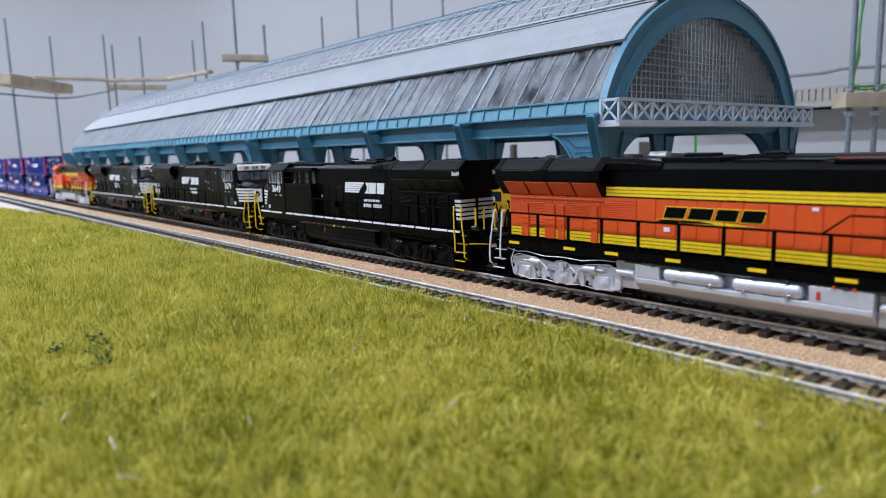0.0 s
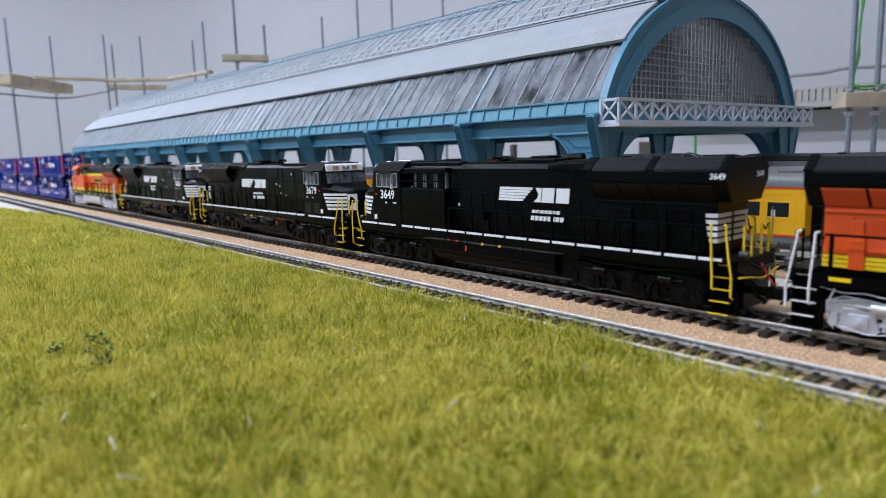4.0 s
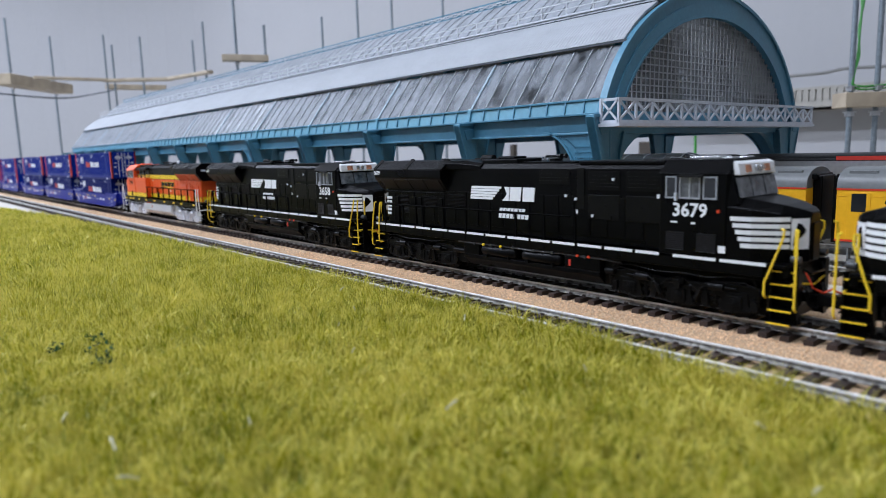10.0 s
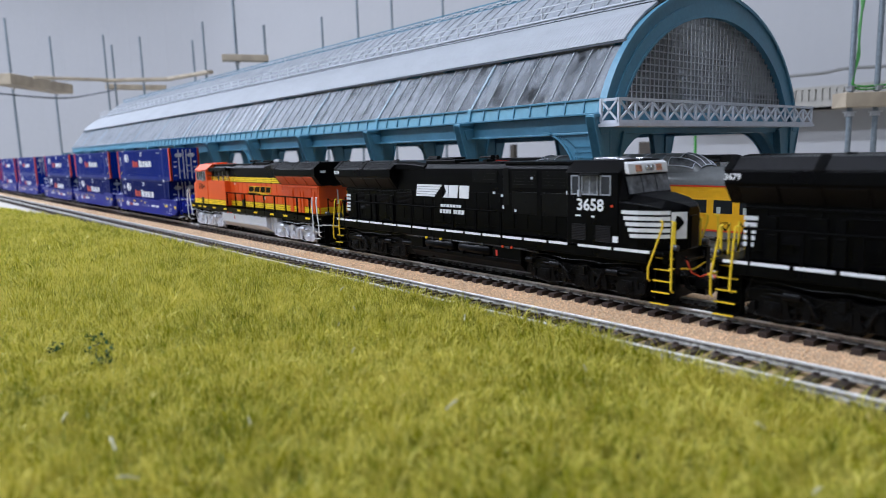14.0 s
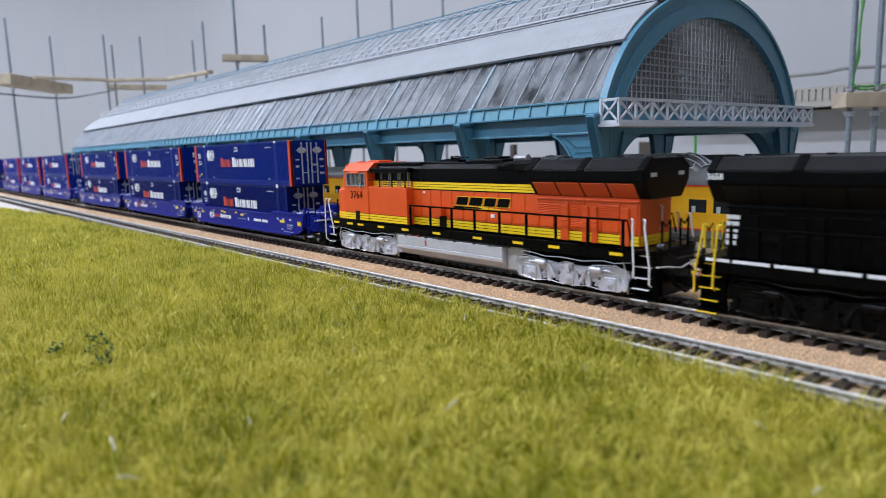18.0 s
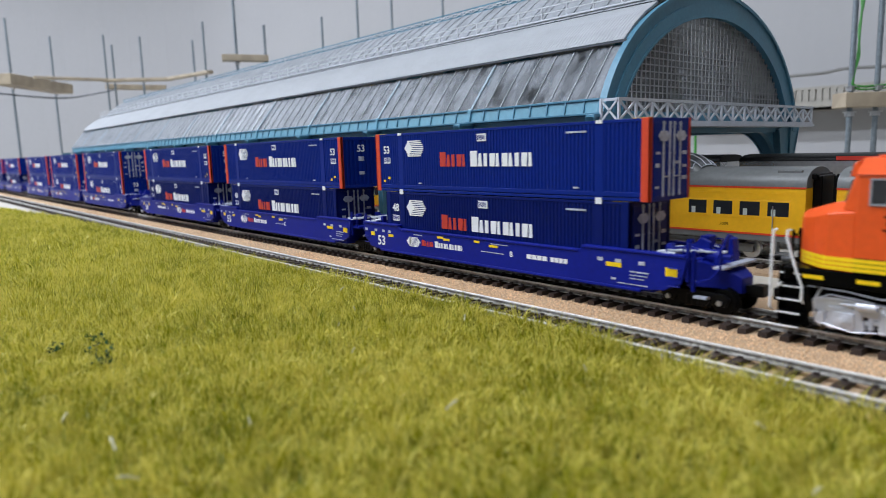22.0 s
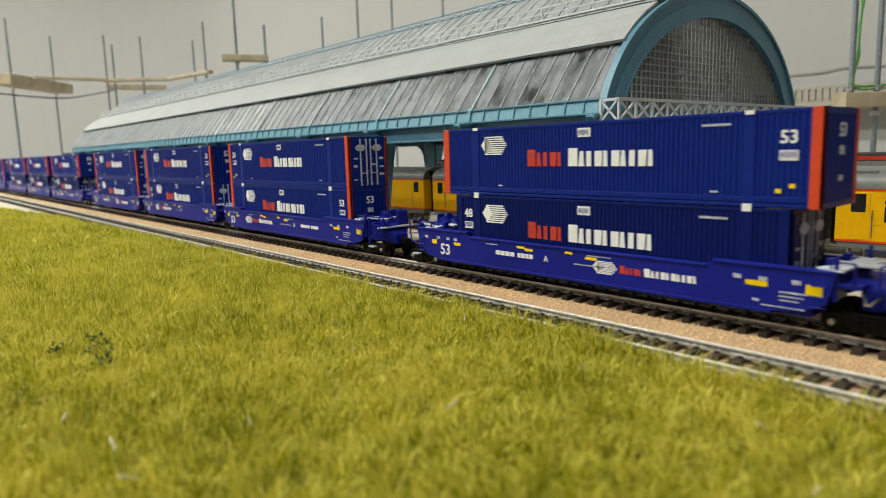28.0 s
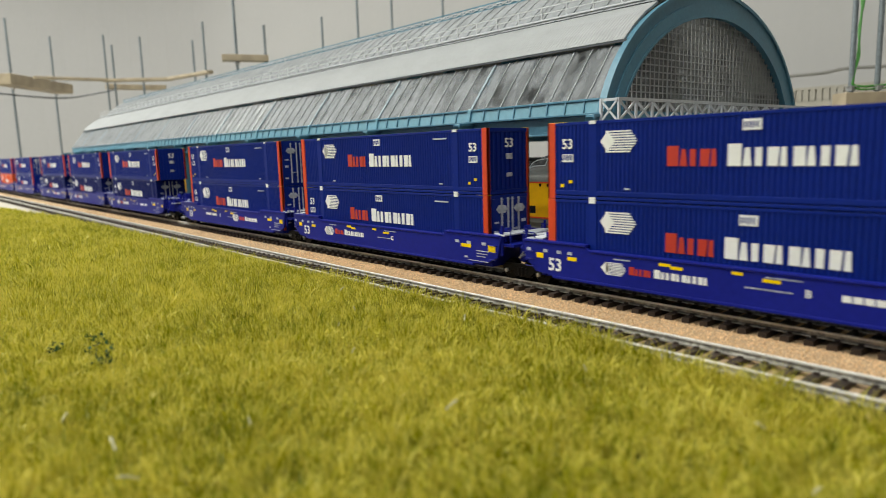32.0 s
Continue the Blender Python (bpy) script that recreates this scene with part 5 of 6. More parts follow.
        for s in (-1, 1):
            o = -40.0 if s < 0 else -1.8
            bars = []
            for k in range(5):
                z = 39.2 + k * 1.36
                bars.append(rect(o + 1.2 + 0.25 * k, o + 17.5 + 0.25 * k + 1.2 * k, z, z + 1.16, 0.3))
            bars += [[(o + 24.2, 39.0), (o + 28.6, 39.0), (o + 29.2, 45.7), (o + 25.6, 45.7), (o + 27.4, 42.4), (o + 26.2, 40.6)],
                     rect(o + 29.0, o + 36.2, 39.0, 45.7, 0.9), rect(o + 37.6, o + 45.0, 39.0, 45.7, 0.6)]
            for p in bars:
                part("emblem_bar", decal(Shape(), [p], s, 11.95), WHITE, L, "white bar of the emblem")
        for s in (-1, 1):
            o = -18.5 if s < 0 else 20.5
            w = [1.9, 2.1, 2.0, 1.6, 2.0, 1.7, 2.0]
            u = o + 0.8
            pl = []
            for q in w:
                pl.append(rect(u, u + q, 33.9, 35.4, 0.35))
                u += q + 0.55
            u = o
            for q in (1.9, 2.0, 2.0, 1.7, 2.0, 1.7, 2.0, 2.0):
                pl.append(rect(u, u + q, 30.4, 32.6, 0.45))
                u += q + 0.6
            for p in pl:
                part("name_bar", decal(Shape(), [p], s, 11.95), WHITE, L)
        for s in (-1, 1):
            for k in range(5):
                z = 27.2 + k * 2.35
                way = [(105.6 - 0.95 * k, 16.75 + 0.1 * k), (109, 16.4), (113, 14.5), (117, 12.6), (119.6, 10.0)]
                part("nose_stripe", Shape().loft([[(x, s * (w + 0.16), z), (x, s * (w + 0.16), z + 1.5), (x - 0.3, s * (w - 0.8), z + 1.5), (x - 0.3, s * (w - 0.8), z)] for x, w in way]), WHITE, L, "white stripe round the nose")
                part("rear_stripe", Shape().box(-112.35, -108.6 + k * 0.3, *sorted((1.2 * s, 11.95 * s)), z, z + 1.5), WHITE, L)
            q = [(119.8, 9.8), (121.6, 8.0), (123.6, 4.6)]
            part("nose_panel", Shape().loft([[(x + 0.12, s * (w + 0.16), 27.0), (x + 0.12, s * (w + 0.16), 37.6), (x - 0.4, s * (w - 0.6), 37.6), (x - 0.4, s * (w - 0.6), 27.0)] for x, w in q]), WHITE, L, "white panel on the nose")
            part("nose_mark", Shape().loft([[(x + 0.2, s * (w + 0.3), a), (x + 0.2, s * (w + 0.3), b), (x - 0.3, s * (w - 0.5), b), (x - 0.3, s * (w - 0.5), a)]
                                           for x, w, a, b in ((120.3, 9.3, 28.0, 30.0), (121.2, 8.4, 30.0, 36.2), (122.2, 7.0, 31.5, 35.6), (122.9, 5.8, 33.0, 33.8))]), BLACK, L, "black emblem shape")
        sm = Shape()
        for s in (-1, 1):
            o = 1 if s < 0 else -1
            decal(sm, [rect(70 * o - 0.6, 70 * o + 0.6, 43, 44.6), rect(98 * o - 1.5, 98 * o + 1.5, 24.6, 27.6), rect(30 * o - 0.5, 30 * o + 0.5, 35, 36.6)], s, 11.9)
            decal(sm, [rect(99.2 * o - 1.3, 99.2 * o + 1.3, 24.6, 27.2), rect(80 * o - 1.2, 80 * o + 1.6, 34.6, 35.2), rect(88 * o - 0.8, 88 * o + 0.8, 34.4, 35.2)], s, 17.6)
        part("small_notices", sm, WHITE, L)
    else:
        for s in (-1, 1):
            o = 1 if s < 0 else -1
            runs = [(22.9, *sorted((-112.3 * o, 74 * o)), 11.95), (43.3, *sorted((-57 * o, (74 if s < 0 else 36) * o)), 11.95), (22.9, *sorted((74 * o, 100.4 * o)), 17.55)]
            if s > 0:
                runs.append((22.9, -74, -36, 17.05))
            for z, p, q, off in runs:
                step = 1.46 if z < 30 else 1.36
                part("stripe_ground", decal(Shape(), [rect(p, q, z - 0.45, z + 3 * step)], s, off, 0.05), BLACK, L, "black band behind the yellow stripes")
                for j in range(3):
                    part("yellow_stripe", decal(Shape(), [rect(p, q, z + step * j, z + step * j + step - 0.24)], s, off), GOLD, L, "thin yellow stripe")
            for j in range(3):
                z = 22.9 + 1.46 * j
                way = [(100.4, 17.4), (109, 16.4), (114, 12.6), (119, 7.6), (120.8, 4.3)]
                part("nose_stripe", Shape().loft([[(x, s * (w + 0.2), z), (x, s * (w + 0.2), z + 1.2), (x - 0.3, s * (w - 0.8), z + 1.2), (x - 0.3, s * (w - 0.8), z)] for x, w in way]), GOLD, L, "thin yellow stripe round the nose")
            for q in (-105, -72, -50, -22, 10, 38, 62, 84, 96, 112):
                part("sill_marker", decal(Shape(), [rect(q * o - 3.2, q * o + 3.2, 19.2, 20.5)], s, 17.3), GOLD, L, "yellow marker on the sill")
        for s in (-1, 1):
            mark, edge = Shape(), Shape()
            o = -33.6 if s < 0 else -3.4
            for k, (p, q) in enumerate(((4, 12.6), (14.2, 23.4), (25, 33), (34.6, 42.4))):
                z0, z1 = 35.6, 39.8
                part("emblem_edge", decal(Shape(), [rect(o + p - 0.4, o + q + 0.4, z0 - 0.35, z1 + 0.35, 1.5)], s, 11.9, 0.1), GOLD, L)
                part("emblem_block", decal(Shape(), [rect(o + p, o + q, z0, z1, 1.4)], s, 11.95, 0.18), BLACK, L, "black slanted emblem block edged in yellow")
            decal(edge, [[(o + 0.5, 33.3), (o + 42, 34.0), (o + 26, 35.1), (o + 1.5, 35.0)]], s, 11.9, 0.1)
            decal(mark, [[(o + 1, 33.6), (o + 25, 34.2), (o + 20, 34.9), (o + 1.8, 34.8)]], s, 11.95, 0.18)
            part("emblem_edge", edge, GOLD, L)
            part("emblem_swoosh", mark, BLACK, L)
        for j in range(3):
            part("rear_stripe", Shape().box(-112.75, -112.3, -10.8, 10.8, 22.9 + 1.46 * j, 24.1 + 1.46 * j), GOLD, L)
        part("rear_door", Shape().box(-112.9, -112.3, -6, 1, 41.6, 49.4), UNDER, L, "black panel high on the rear", bevel=0.2)
        for y, z in ((-7.4, 43), (-7.4, 45), (1.4, 43), (1.4, 45)):
            part("rear_mark", Shape().box(-112.8, -112.3, y, y + 1.2, z, z + 1.0), GOLD, L)
        part("rear_grab", Shape().tube([(-112.4, -3, 29), (-113.6, -3, 29.4), (-113.6, -3, 38.6), (-112.4, -3, 39)], 0.4, 6), WHITE, L, "white grab iron")
        for y in (-12.4, 8.4):
            part("rear_number_bar", Shape().box(-117.8, -117.3, y, y + 4.0, 51.4, 53.0), TRUSSGREY, L, "pale bar in place of a number")
        part("cab_vent", decal(Shape(), [rect(-88, -83.5, 22.6, 28.5)], 1, 17.7), UNDER, L)
        sm = Shape()
        for s in (-1, 1):
            o = 1 if s < 0 else -1
            decal(sm, [rect(-28 * o - 1.3, -28 * o + 1.3, 30, 31.8), rect(26 * o - 1, 26 * o + 1, 40.8, 42), rect(50 * o - 0.8, 50 * o + 0.8, 33, 34.6)], s, 11.95)
        part("small_notices", sm, WHITE, L)
    if number:
        for s in (-1, 1):
            lettering(number, 5.1, WHITE if ns else BLACK, L, 86.5 if s < 0 else -86.5, s, 17.68, 39.4 if ns else 38.2)
            if ns:
                lettering(number, 2.2, WHITE, L, -114.5 if s < 0 else 114.5, s, 17.35, 52.0)
                if s > 0:
                    lettering(number, 2.2, WHITE, L, 0, -1, 0, 0).matrix_basis = spot(-117.72, -9.5 if number == "3649" else 9.5, 52.0, 90, 0, -90)
    return L


LOCO_X = {"first": -111.8, "second": -372.6, "third": -634.6, "fourth": -896.5, "fifth": -1157.5}
moving = []

loco = locomotive("diesel_locomotive", "orange diesel locomotive model with black roof and silver trucks", "orange", "")
moving.append((loco, LOCO_X["first"], 0))
loco = locomotive("diesel_locomotive", "black diesel locomotive model numbered 3649 with white stripes, running backwards", "black", "3649")
moving.append((loco, LOCO_X["second"], 180))
for number, key in (("3679", "third"), ("3658", "fourth")):
    loco = locomotive("diesel_locomotive", "black diesel locomotive model numbered %s with white nose stripes" % number, "black", number)
    moving.append((loco, LOCO_X[key], 0))
loco = locomotive("diesel_locomotive", "orange diesel locomotive model numbered 3764 with yellow stripes and silver tank", "orange", "3764")
moving.append((loco, LOCO_X["fifth"], 180))

# ------------------------------------------------------------------ containers


def emblem(polys, u, z, w, h):
    """A six-sided emblem of fine level stripes with a pale diamond at its left."""
    n = 9
    x0 = u - w / 2 + 2.6
    comb = [(x0, z - h / 2)]
    for k in range(n):
        z0, z1 = z - h / 2 + h * k / n, z - h / 2 + h * (k + 0.6) / n
        right = u + w / 2 - w * 0.2 * abs(k + 0.3 - n / 2) / (n / 2)
        comb += [(right, z0), (right, z1)] + ([(x0 + 0.7, z1), (x0 + 0.7, z - h / 2 + h * (k + 1) / n)] if k < n - 1 else [(x0, z1)])
    polys.append(comb)
    polys.append([(u - w / 2, z), (u - w / 2 + w * 0.2, z + h * 0.46), (u - w / 2 + w * 0.4, z), (u - w / 2 + w * 0.2, z - h * 0.46)])


def put_marks(polys, s, off, mat, name, parent, joined, label=""):
    """Printed shapes on a side, each a part of its own, or joined on the cars that stay far off."""
    for group in [polys] if joined else [[p] for p in polys]:
        part(name, decal(Shape(), group, s, off), mat, parent, label)


def printed_word(u0, u1, z0, z1, count):
    """Upright blocks in place of a printed brand: a tall first one, then lower ones."""
    w = (u1 - u0) / (count + 0.35)
    u, out = u0, []
    for k in range(count):
        wide, top = (w * 1.16, z1) if k == 0 else (w * (0.86, 0.9, 0.8, 0.88)[k % 4], z0 + (z1 - z0) * 0.82)
        c = wide * (0.0, 0.18, 0.0, -0.14, 0.1)[k % 5]
        wide *= (1.0, 0.8, 0.7, 0.92, 0.62)[k % 5]
        out.append([(u, z0), (u + wide, z0), (u + wide - c, top), (u + max(c, 0.0), top)])
        u += w * (1.3 if k == 0 else 1.0)
    return out


def container(length, red, label, paint, joined=False):
    """A ribbed steel container: corrugated sides, corner posts, doors at one end, printed marks."""
    c = thing("container", label, "container", "containers of the train")
    h, H = length / 2, 33.0
    rib = Shape()
    pitch = 2.05
    for s in (-1, 1):
        pts = []
        x = -h + 3
        while x < h - 3:
            pts += [(x, 14.5), (x + pitch * 0.36, 14.5), (x + pitch * 0.5, 14.85), (x + pitch * 0.86, 14.85)]
            x += pitch
        pts.append((h - 3, 14.5))
        poly = [(p[0], p[1] * s) for p in pts] + [(h - 3, 13.6 * s), (-h + 3, 13.6 * s)]
        m = len(pts)
        k = [(p[0], p[1] * s, z) for z in (3.5, H - 1.2) for p in pts]
        rib.add(k, [(i, i + 1, m + i + 1, m + i) for i in range(m - 1)])
    rib.box(-h + 0.6, h - 0.6, -13.7, 13.7, 0.8, H - 0.5)
    part("body", rib, paint, c)
    fr = Shape()
    for s in (-1, 1):
        fr.box(-h, h, *sorted((13.5 * s, 15.0 * s)), 0, 1.3).box(-h, h, *sorted((13.5 * s, 14.95 * s)), 1.7, 3.7).box(-h, h, *sorted((13.4 * s, 14.9 * s)), H - 1.3, H)
        for q in (-1, 1):
            fr.box(q * 68.7 - 2.2, q * 68.7 + 2.2, *sorted((13.6 * s, 14.98 * s)), 0, H)
    fr.box(-h, -h + 1.4, -15, 15, 0, 2).box(-h, -h + 1.4, -15, 15, H - 2, H).box(h - 1.4, h, -15, 15, 0, 2).box(h - 1.4, h, -15, 15, H - 2, H)
    part("frame", fr, paint, c, bevel=0.15)
    roof = Shape()
    for k in range(int(length / 6)):
        roof.box(-h + 4 + k * 6, -h + 6.6 + k * 6, -13.2, 13.2, H - 0.6, H - 0.1)
    part("roof_ribs", roof, paint, c)
    for e in (-1, 1):
        for s in (-1, 1):
            part("corner_post", Shape().box(*sorted((e * (h - 4.0), e * (h + 0.15))), *sorted((13.6 * s, 15.15 * s)), -0.1, H + 0.1).box(*sorted((e * (h - 0.9), e * (h + 0.15))), *sorted((13.5 * s, 15.15 * s)), -0.1, H + 0.1),
                 RED if red else paint, c, "red corner post" if red else "", bevel=0.2)
            for z0 in (-0.3, H - 1.2):
                part("casting", Shape().box(e * 68.7 - 1.6, e * 68.7 + 1.6, *sorted((14.0 * s, 15.3 * s)), z0, z0 + 1.4), WHITE, c, "white corner casting")
    # doors
    for y in (-6.2, -1.6, 1.6, 6.2):
        dr = Shape().box(h + 0.2, h + 0.75, y - 0.42, y + 0.42, 1.6, H - 1.4)
        for z in (2.5, 11, 19, H - 2.4):
            dr.box(h + 0.2, h + 0.95, y - 0.6, y + 0.6, z - 0.22, z + 0.22)
        part("lock_rod", dr, GREYDOOR, c, "grey door lock rod")
    for y0, y1 in ((-6.2, -1.6), (1.6, 6.2)):
        part("lock_handle", Shape().box(h + 0.3, h + 1.0, y0, y1, 9.4, 9.9), GREYDOOR, c)
    part("door_leaf", Shape().box(h - 0.2, h + 0.25, -12.9, -0.3, 2, H - 2), paint, c, bevel=0.1)
    part("door_leaf", Shape().box(h - 0.2, h + 0.25, 0.3, 12.9, 2, H - 2), paint, c, bevel=0.1)
    for y in (-6.4, 6.4):
        part("door_emblem", Shape().prism([(y - 4.1, 25.8), (y - 2.2, 27.8), (y + 2.2, 27.8), (y + 4.1, 25.8), (y + 2.2, 23.8), (y - 2.2, 23.8)], "x", h + 0.7, h + 0.95), GREYDOOR, c, "grey six-sided door emblem")
    for y0, y1, z0, z1 in ((-11.5, -8.6, 13.4, 15.0), (8.4, 11.6, 18.2, 19.8), (8.2, 12, 8.0, 9.6), (8.4, 11.6, 13.0, 14.2), (-11.6, -9, 5, 6.0), (-11.4, -8.4, 18.6, 19.6), (2.4, 5.4, 14.6, 15.8)):
        part("door_notice", Shape().box(h + 0.2, h + 0.42, y0, y1, z0, z1), FADED, c)
    # blank end
    en = Shape()
    for k in range(8):
        en.box(-h - 0.05, -h + 0.6, -12.2 + k * 3.2, -10.6 + k * 3.2, 2.2, H - 2.2)
    part("end_ribs", en, paint, c)
    me = Shape().box(-h - 0.25, -h, -2.2, 2.2, 17.5, 20.4).box(-h - 0.25, -h, -2, 2, 8.6, 10.6)
    part("end_marks", me, GREYDOOR, c)
    lettering("53" if red else "48", 4.6, WHITE, c, 0, -1, 0, 0).matrix_basis = spot(-h - 0.2, 0, 25.4, 90, 0, -90)
    # printed sides
    for s in (-1, 1):
        pl = []
        emblem(pl, -56, 24.4, 17.5, 9.2)
        part("emblem", decal(Shape(), pl, s, 14.86), WHITE, c, "white striped emblem")
        put_marks(printed_word(-10.2, 33.4, 14.2, 22.0, 10), s, 14.86, WHITE, "white_block", c, joined, "white printed block")
        put_marks(printed_word(-34, -12.2, 14.2, 21.8, 5), s, 14.86, PRINTRED, "red_block", c, joined, "red printed block")
        w = (-1 if s < 0 else 1) * (82 if red else 75)
        put_marks([rect(-5.2, 1.4, 26.6, 30.4), rect(w - 3.0, w + 3.0, 16.0, 19.4)], s, 14.86, WHITE, "notice", c, joined)
        put_marks([rect(51, 62, 28.4, 29.2), rect(-53, -50.5, 4.6, 5.3), rect(55, 58, 4.6, 5.3)], s, 14.86, FADED, "notice", c, joined)
        put_marks([rect(w + 0.6, w + 2.5, 6.8, 8.2), rect(w - 3.9, w - 2.0, 5.0, 6.4)], s, 14.86, GOLD, "yellow_notice", c, joined)
        for a in (-4.6, w - 2.5):
            z = 27.2 if a == -4.6 else 16.6
            part("notice_line", decal(Shape(), [rect(a + 0.9 * k, a + 0.9 * k + 0.4, z + (0.0, 0.5, 0.2)[k % 3], z + 2.4) for k in range(6)], s, 14.99), CARBLUE, c)
        lettering("53" if red else "48", 4.4, WHITE, c, w, s, 15.0, 23.6)
    part("top_label", Shape().box(-h, -h + 9, -14.5, -13, H, H + 0.2).box(h - 9, h, -14.5, -13, H, H + 0.2), GOLD, c)
    return c


# ------------------------------------------------------------------ well cars


def small_truck(parent, x):
    tr = part("truck", Shape().box(-3, 3, -12, 12, 4.2, 6.6), UNDER, parent, at=spot(x, 0, 0))
    for s in (-1, 1):
        sh = Shape().prism([(-14, 6.4), (-12, 8), (-4, 8.6), (4, 8.6), (12, 8), (14, 6.4), (12.6, 3.4), (8.4, 3.4), (7, 5.2), (4.4, 2.4), (-4.4, 2.4), (-7, 5.2), (-8.4, 3.4), (-12.6, 3.4)], "y", *sorted((10.6 * s, 12.4 * s)))
        fr = part("side_frame", sh, UNDER, tr, bevel=0.25)
        bx = Shape()
        for ax in (-10.4, 10.4):
            bx.cyl(ax, 0, 4.8, "y", 1.0, *sorted((12.2 * s, 13.4 * s)), 10)
        part("bearing_caps", bx, METAL, fr)
        for k in (-2.4, 0, 2.4):
            part("spring", Shape().cyl(k, 11.9 * s, 0, "z", 1.0, 3.0, 7.0, 8), UNDER, fr)
    for ax in (-10.4, 10.4):
        w = Shape().cyl(0, 0, 0, "y", 0.8, -9, 9, 8)
        for s in (-1, 1):
            w.cyl(0, 0, 0, "y", 4.8, *sorted((7.2 * s, 9.4 * s)), 20).cyl(0, 0, 0, "y", 5.5, *sorted((6.6 * s, 7.3 * s)), 20)
        part("wheelset", w, UNDER, tr, at=spot(ax, 0, 4.8))


def well_car(label, letter_at, coupler_end, mark_at, letter, letter_u, joined=False):
    """One well of an articulated double-stack car; coupler_end: +1 or -1 at an outer end with brake gear, 0 inside the set."""
    c = thing("well_car", label, "freight car", "well cars of the train")
    for s in (-1, 1):
        a, b = 111 if coupler_end < 0 else 106.5, 111 if coupler_end > 0 else 103.5
        prof = [(8 - a, 7.6), (19 - a, 6.4), (b - 21, 6.4), (b - 10, 7.6), (b - 2.5, 11.0), (b, 21.6), (62, 21.8), (60, 19.7), (-68, 19.7), (-71, 21.8), (-a, 21.6), (2 - a, 13.0)]
        side = part("side_sill", Shape().prism(prof, "y", *sorted((16.2 * s, 17.6 * s))), CARBLUE, c, bevel=0.25)
        part("top_chord", Shape().box(-68, 60, *sorted((15.0 * s, 18.0 * s)), 19.2, 20.2).box(62, b - 1, *sorted((14.5 * s, 18.1 * s)), 21.3, 22.3).box(1 - a, -70, *sorted((14.5 * s, 18.1 * s)), 21.3, 22.3), CARBLUE, side, bevel=0.2)
        part("bottom_chord", Shape().box(18 - a, b - 20, *sorted((14.5 * s, 17.9 * s)), 5.6, 6.8), CARBLUE, side, bevel=0.2)
        st = Shape()
        for x in (-88, -66, -44, -22, 0, 22, 44, 66, 88):
            st.box(x - 0.7, x + 0.7, *sorted((15.2 * s, 16.4 * s)), 7, 19.4)
        part("side_stakes", st, CARBLUE, side)
        for x in (5 - a, b - 5):
            for z in (10, 13.5, 17):
                gr = Shape().tube([(x - 2.2, 17.5 * s, z), (x - 2.2, 18.5 * s, z), (x + 2.2, 18.5 * s, z), (x + 2.2, 17.5 * s, z)], 0.25, 5)
                part("grab_iron", gr, CARBLUE, side)
        if s > 0:
            continue
        letter_at += 11
        pl = []
        emblem(pl, letter_at, 13.6, 12.5, 5.6)
        part("emblem", decal(Shape(), pl, s, 17.6), WHITE, side)
        put_marks(printed_word(letter_at + 19, letter_at + 42, 12.0, 15.4, 10), s, 17.6, WHITE, "white_block", side, joined)
        put_marks(printed_word(letter_at + 7.6, letter_at + 18.4, 12.0, 15.3, 5), s, 17.6, PRINTRED, "red_block", side, joined)
        o = -3
        if mark_at is not None:
            put_marks([rect(mark_at + q, mark_at + q + 2.7, 12.9, 15.0) for q in (0, 3.2, 6.4, 9.6)] + [rect(mark_at + q, mark_at + q + 2.1, 12.9, 15.0) for q in (14.4, 16.9, 19.4, 21.9)],
                      s, 17.6, WHITE, "notice", side, joined)
        lettering(letter, 2.6, WHITE, side, letter_u, s, 17.72, 13.8, "unit_letter")
        pl = [rect(o + 2, o + 22, 13.2, 13.9), rect(o + 9, o + 24, 17.6, 18.2), rect(-56, -46, 17.4, 18.2)]
        pl += [rect(70 + q, 73.6 + q, 16.5, 18.8) for q in (0, 9, 20)] + [rect(77, 80, 9.2, 10.6), rect(86, 97, 13.2, 14.0), rect(86, 96, 11.8, 12.5), rect(86, 94, 10.4, 11.1), rect(80, 98, 8.0, 8.6)]
        pl += [rect(-104 + q, -101 + q, 17.0, 19.2) for q in (0, 10, 18, 24)]
        put_marks([[(p[0][0] + 0.8 * (q[0] - p[0][0]), p[0][1] + 0.65 * (q[1] - p[0][1])) for q in p] for p in pl], s, 17.6, FADED, "notice", side, joined)
        put_marks([rect(74.5, 82, 14.6, 16.4), rect(b - 9, b - 4, 13.5, 17.0), rect(-98, -94, 14.2, 16.6), rect(-80, -75, 14.6, 16.2), rect(o + 8, o + 14, 16.0, 17.2), rect(-30, -25, 16.4, 17.6), rect(-6, -2, 17.4, 18.5),
                   rect(o - 32, o - 27, 17.2, 18.4)], s, 17.6, GOLD, "yellow_notice", side, joined)
        lettering("53", 5.8, WHITE, side, -87, s, 17.72, 11.6)
    part("well_floor", Shape().box(-94, 94, -15, 15, 5.6, 7.6).box(-96, -94, -16.2, 16.2, 6, 20).box(94, 96, -16.2, 16.2, 6, 20), CARBLUE, c)
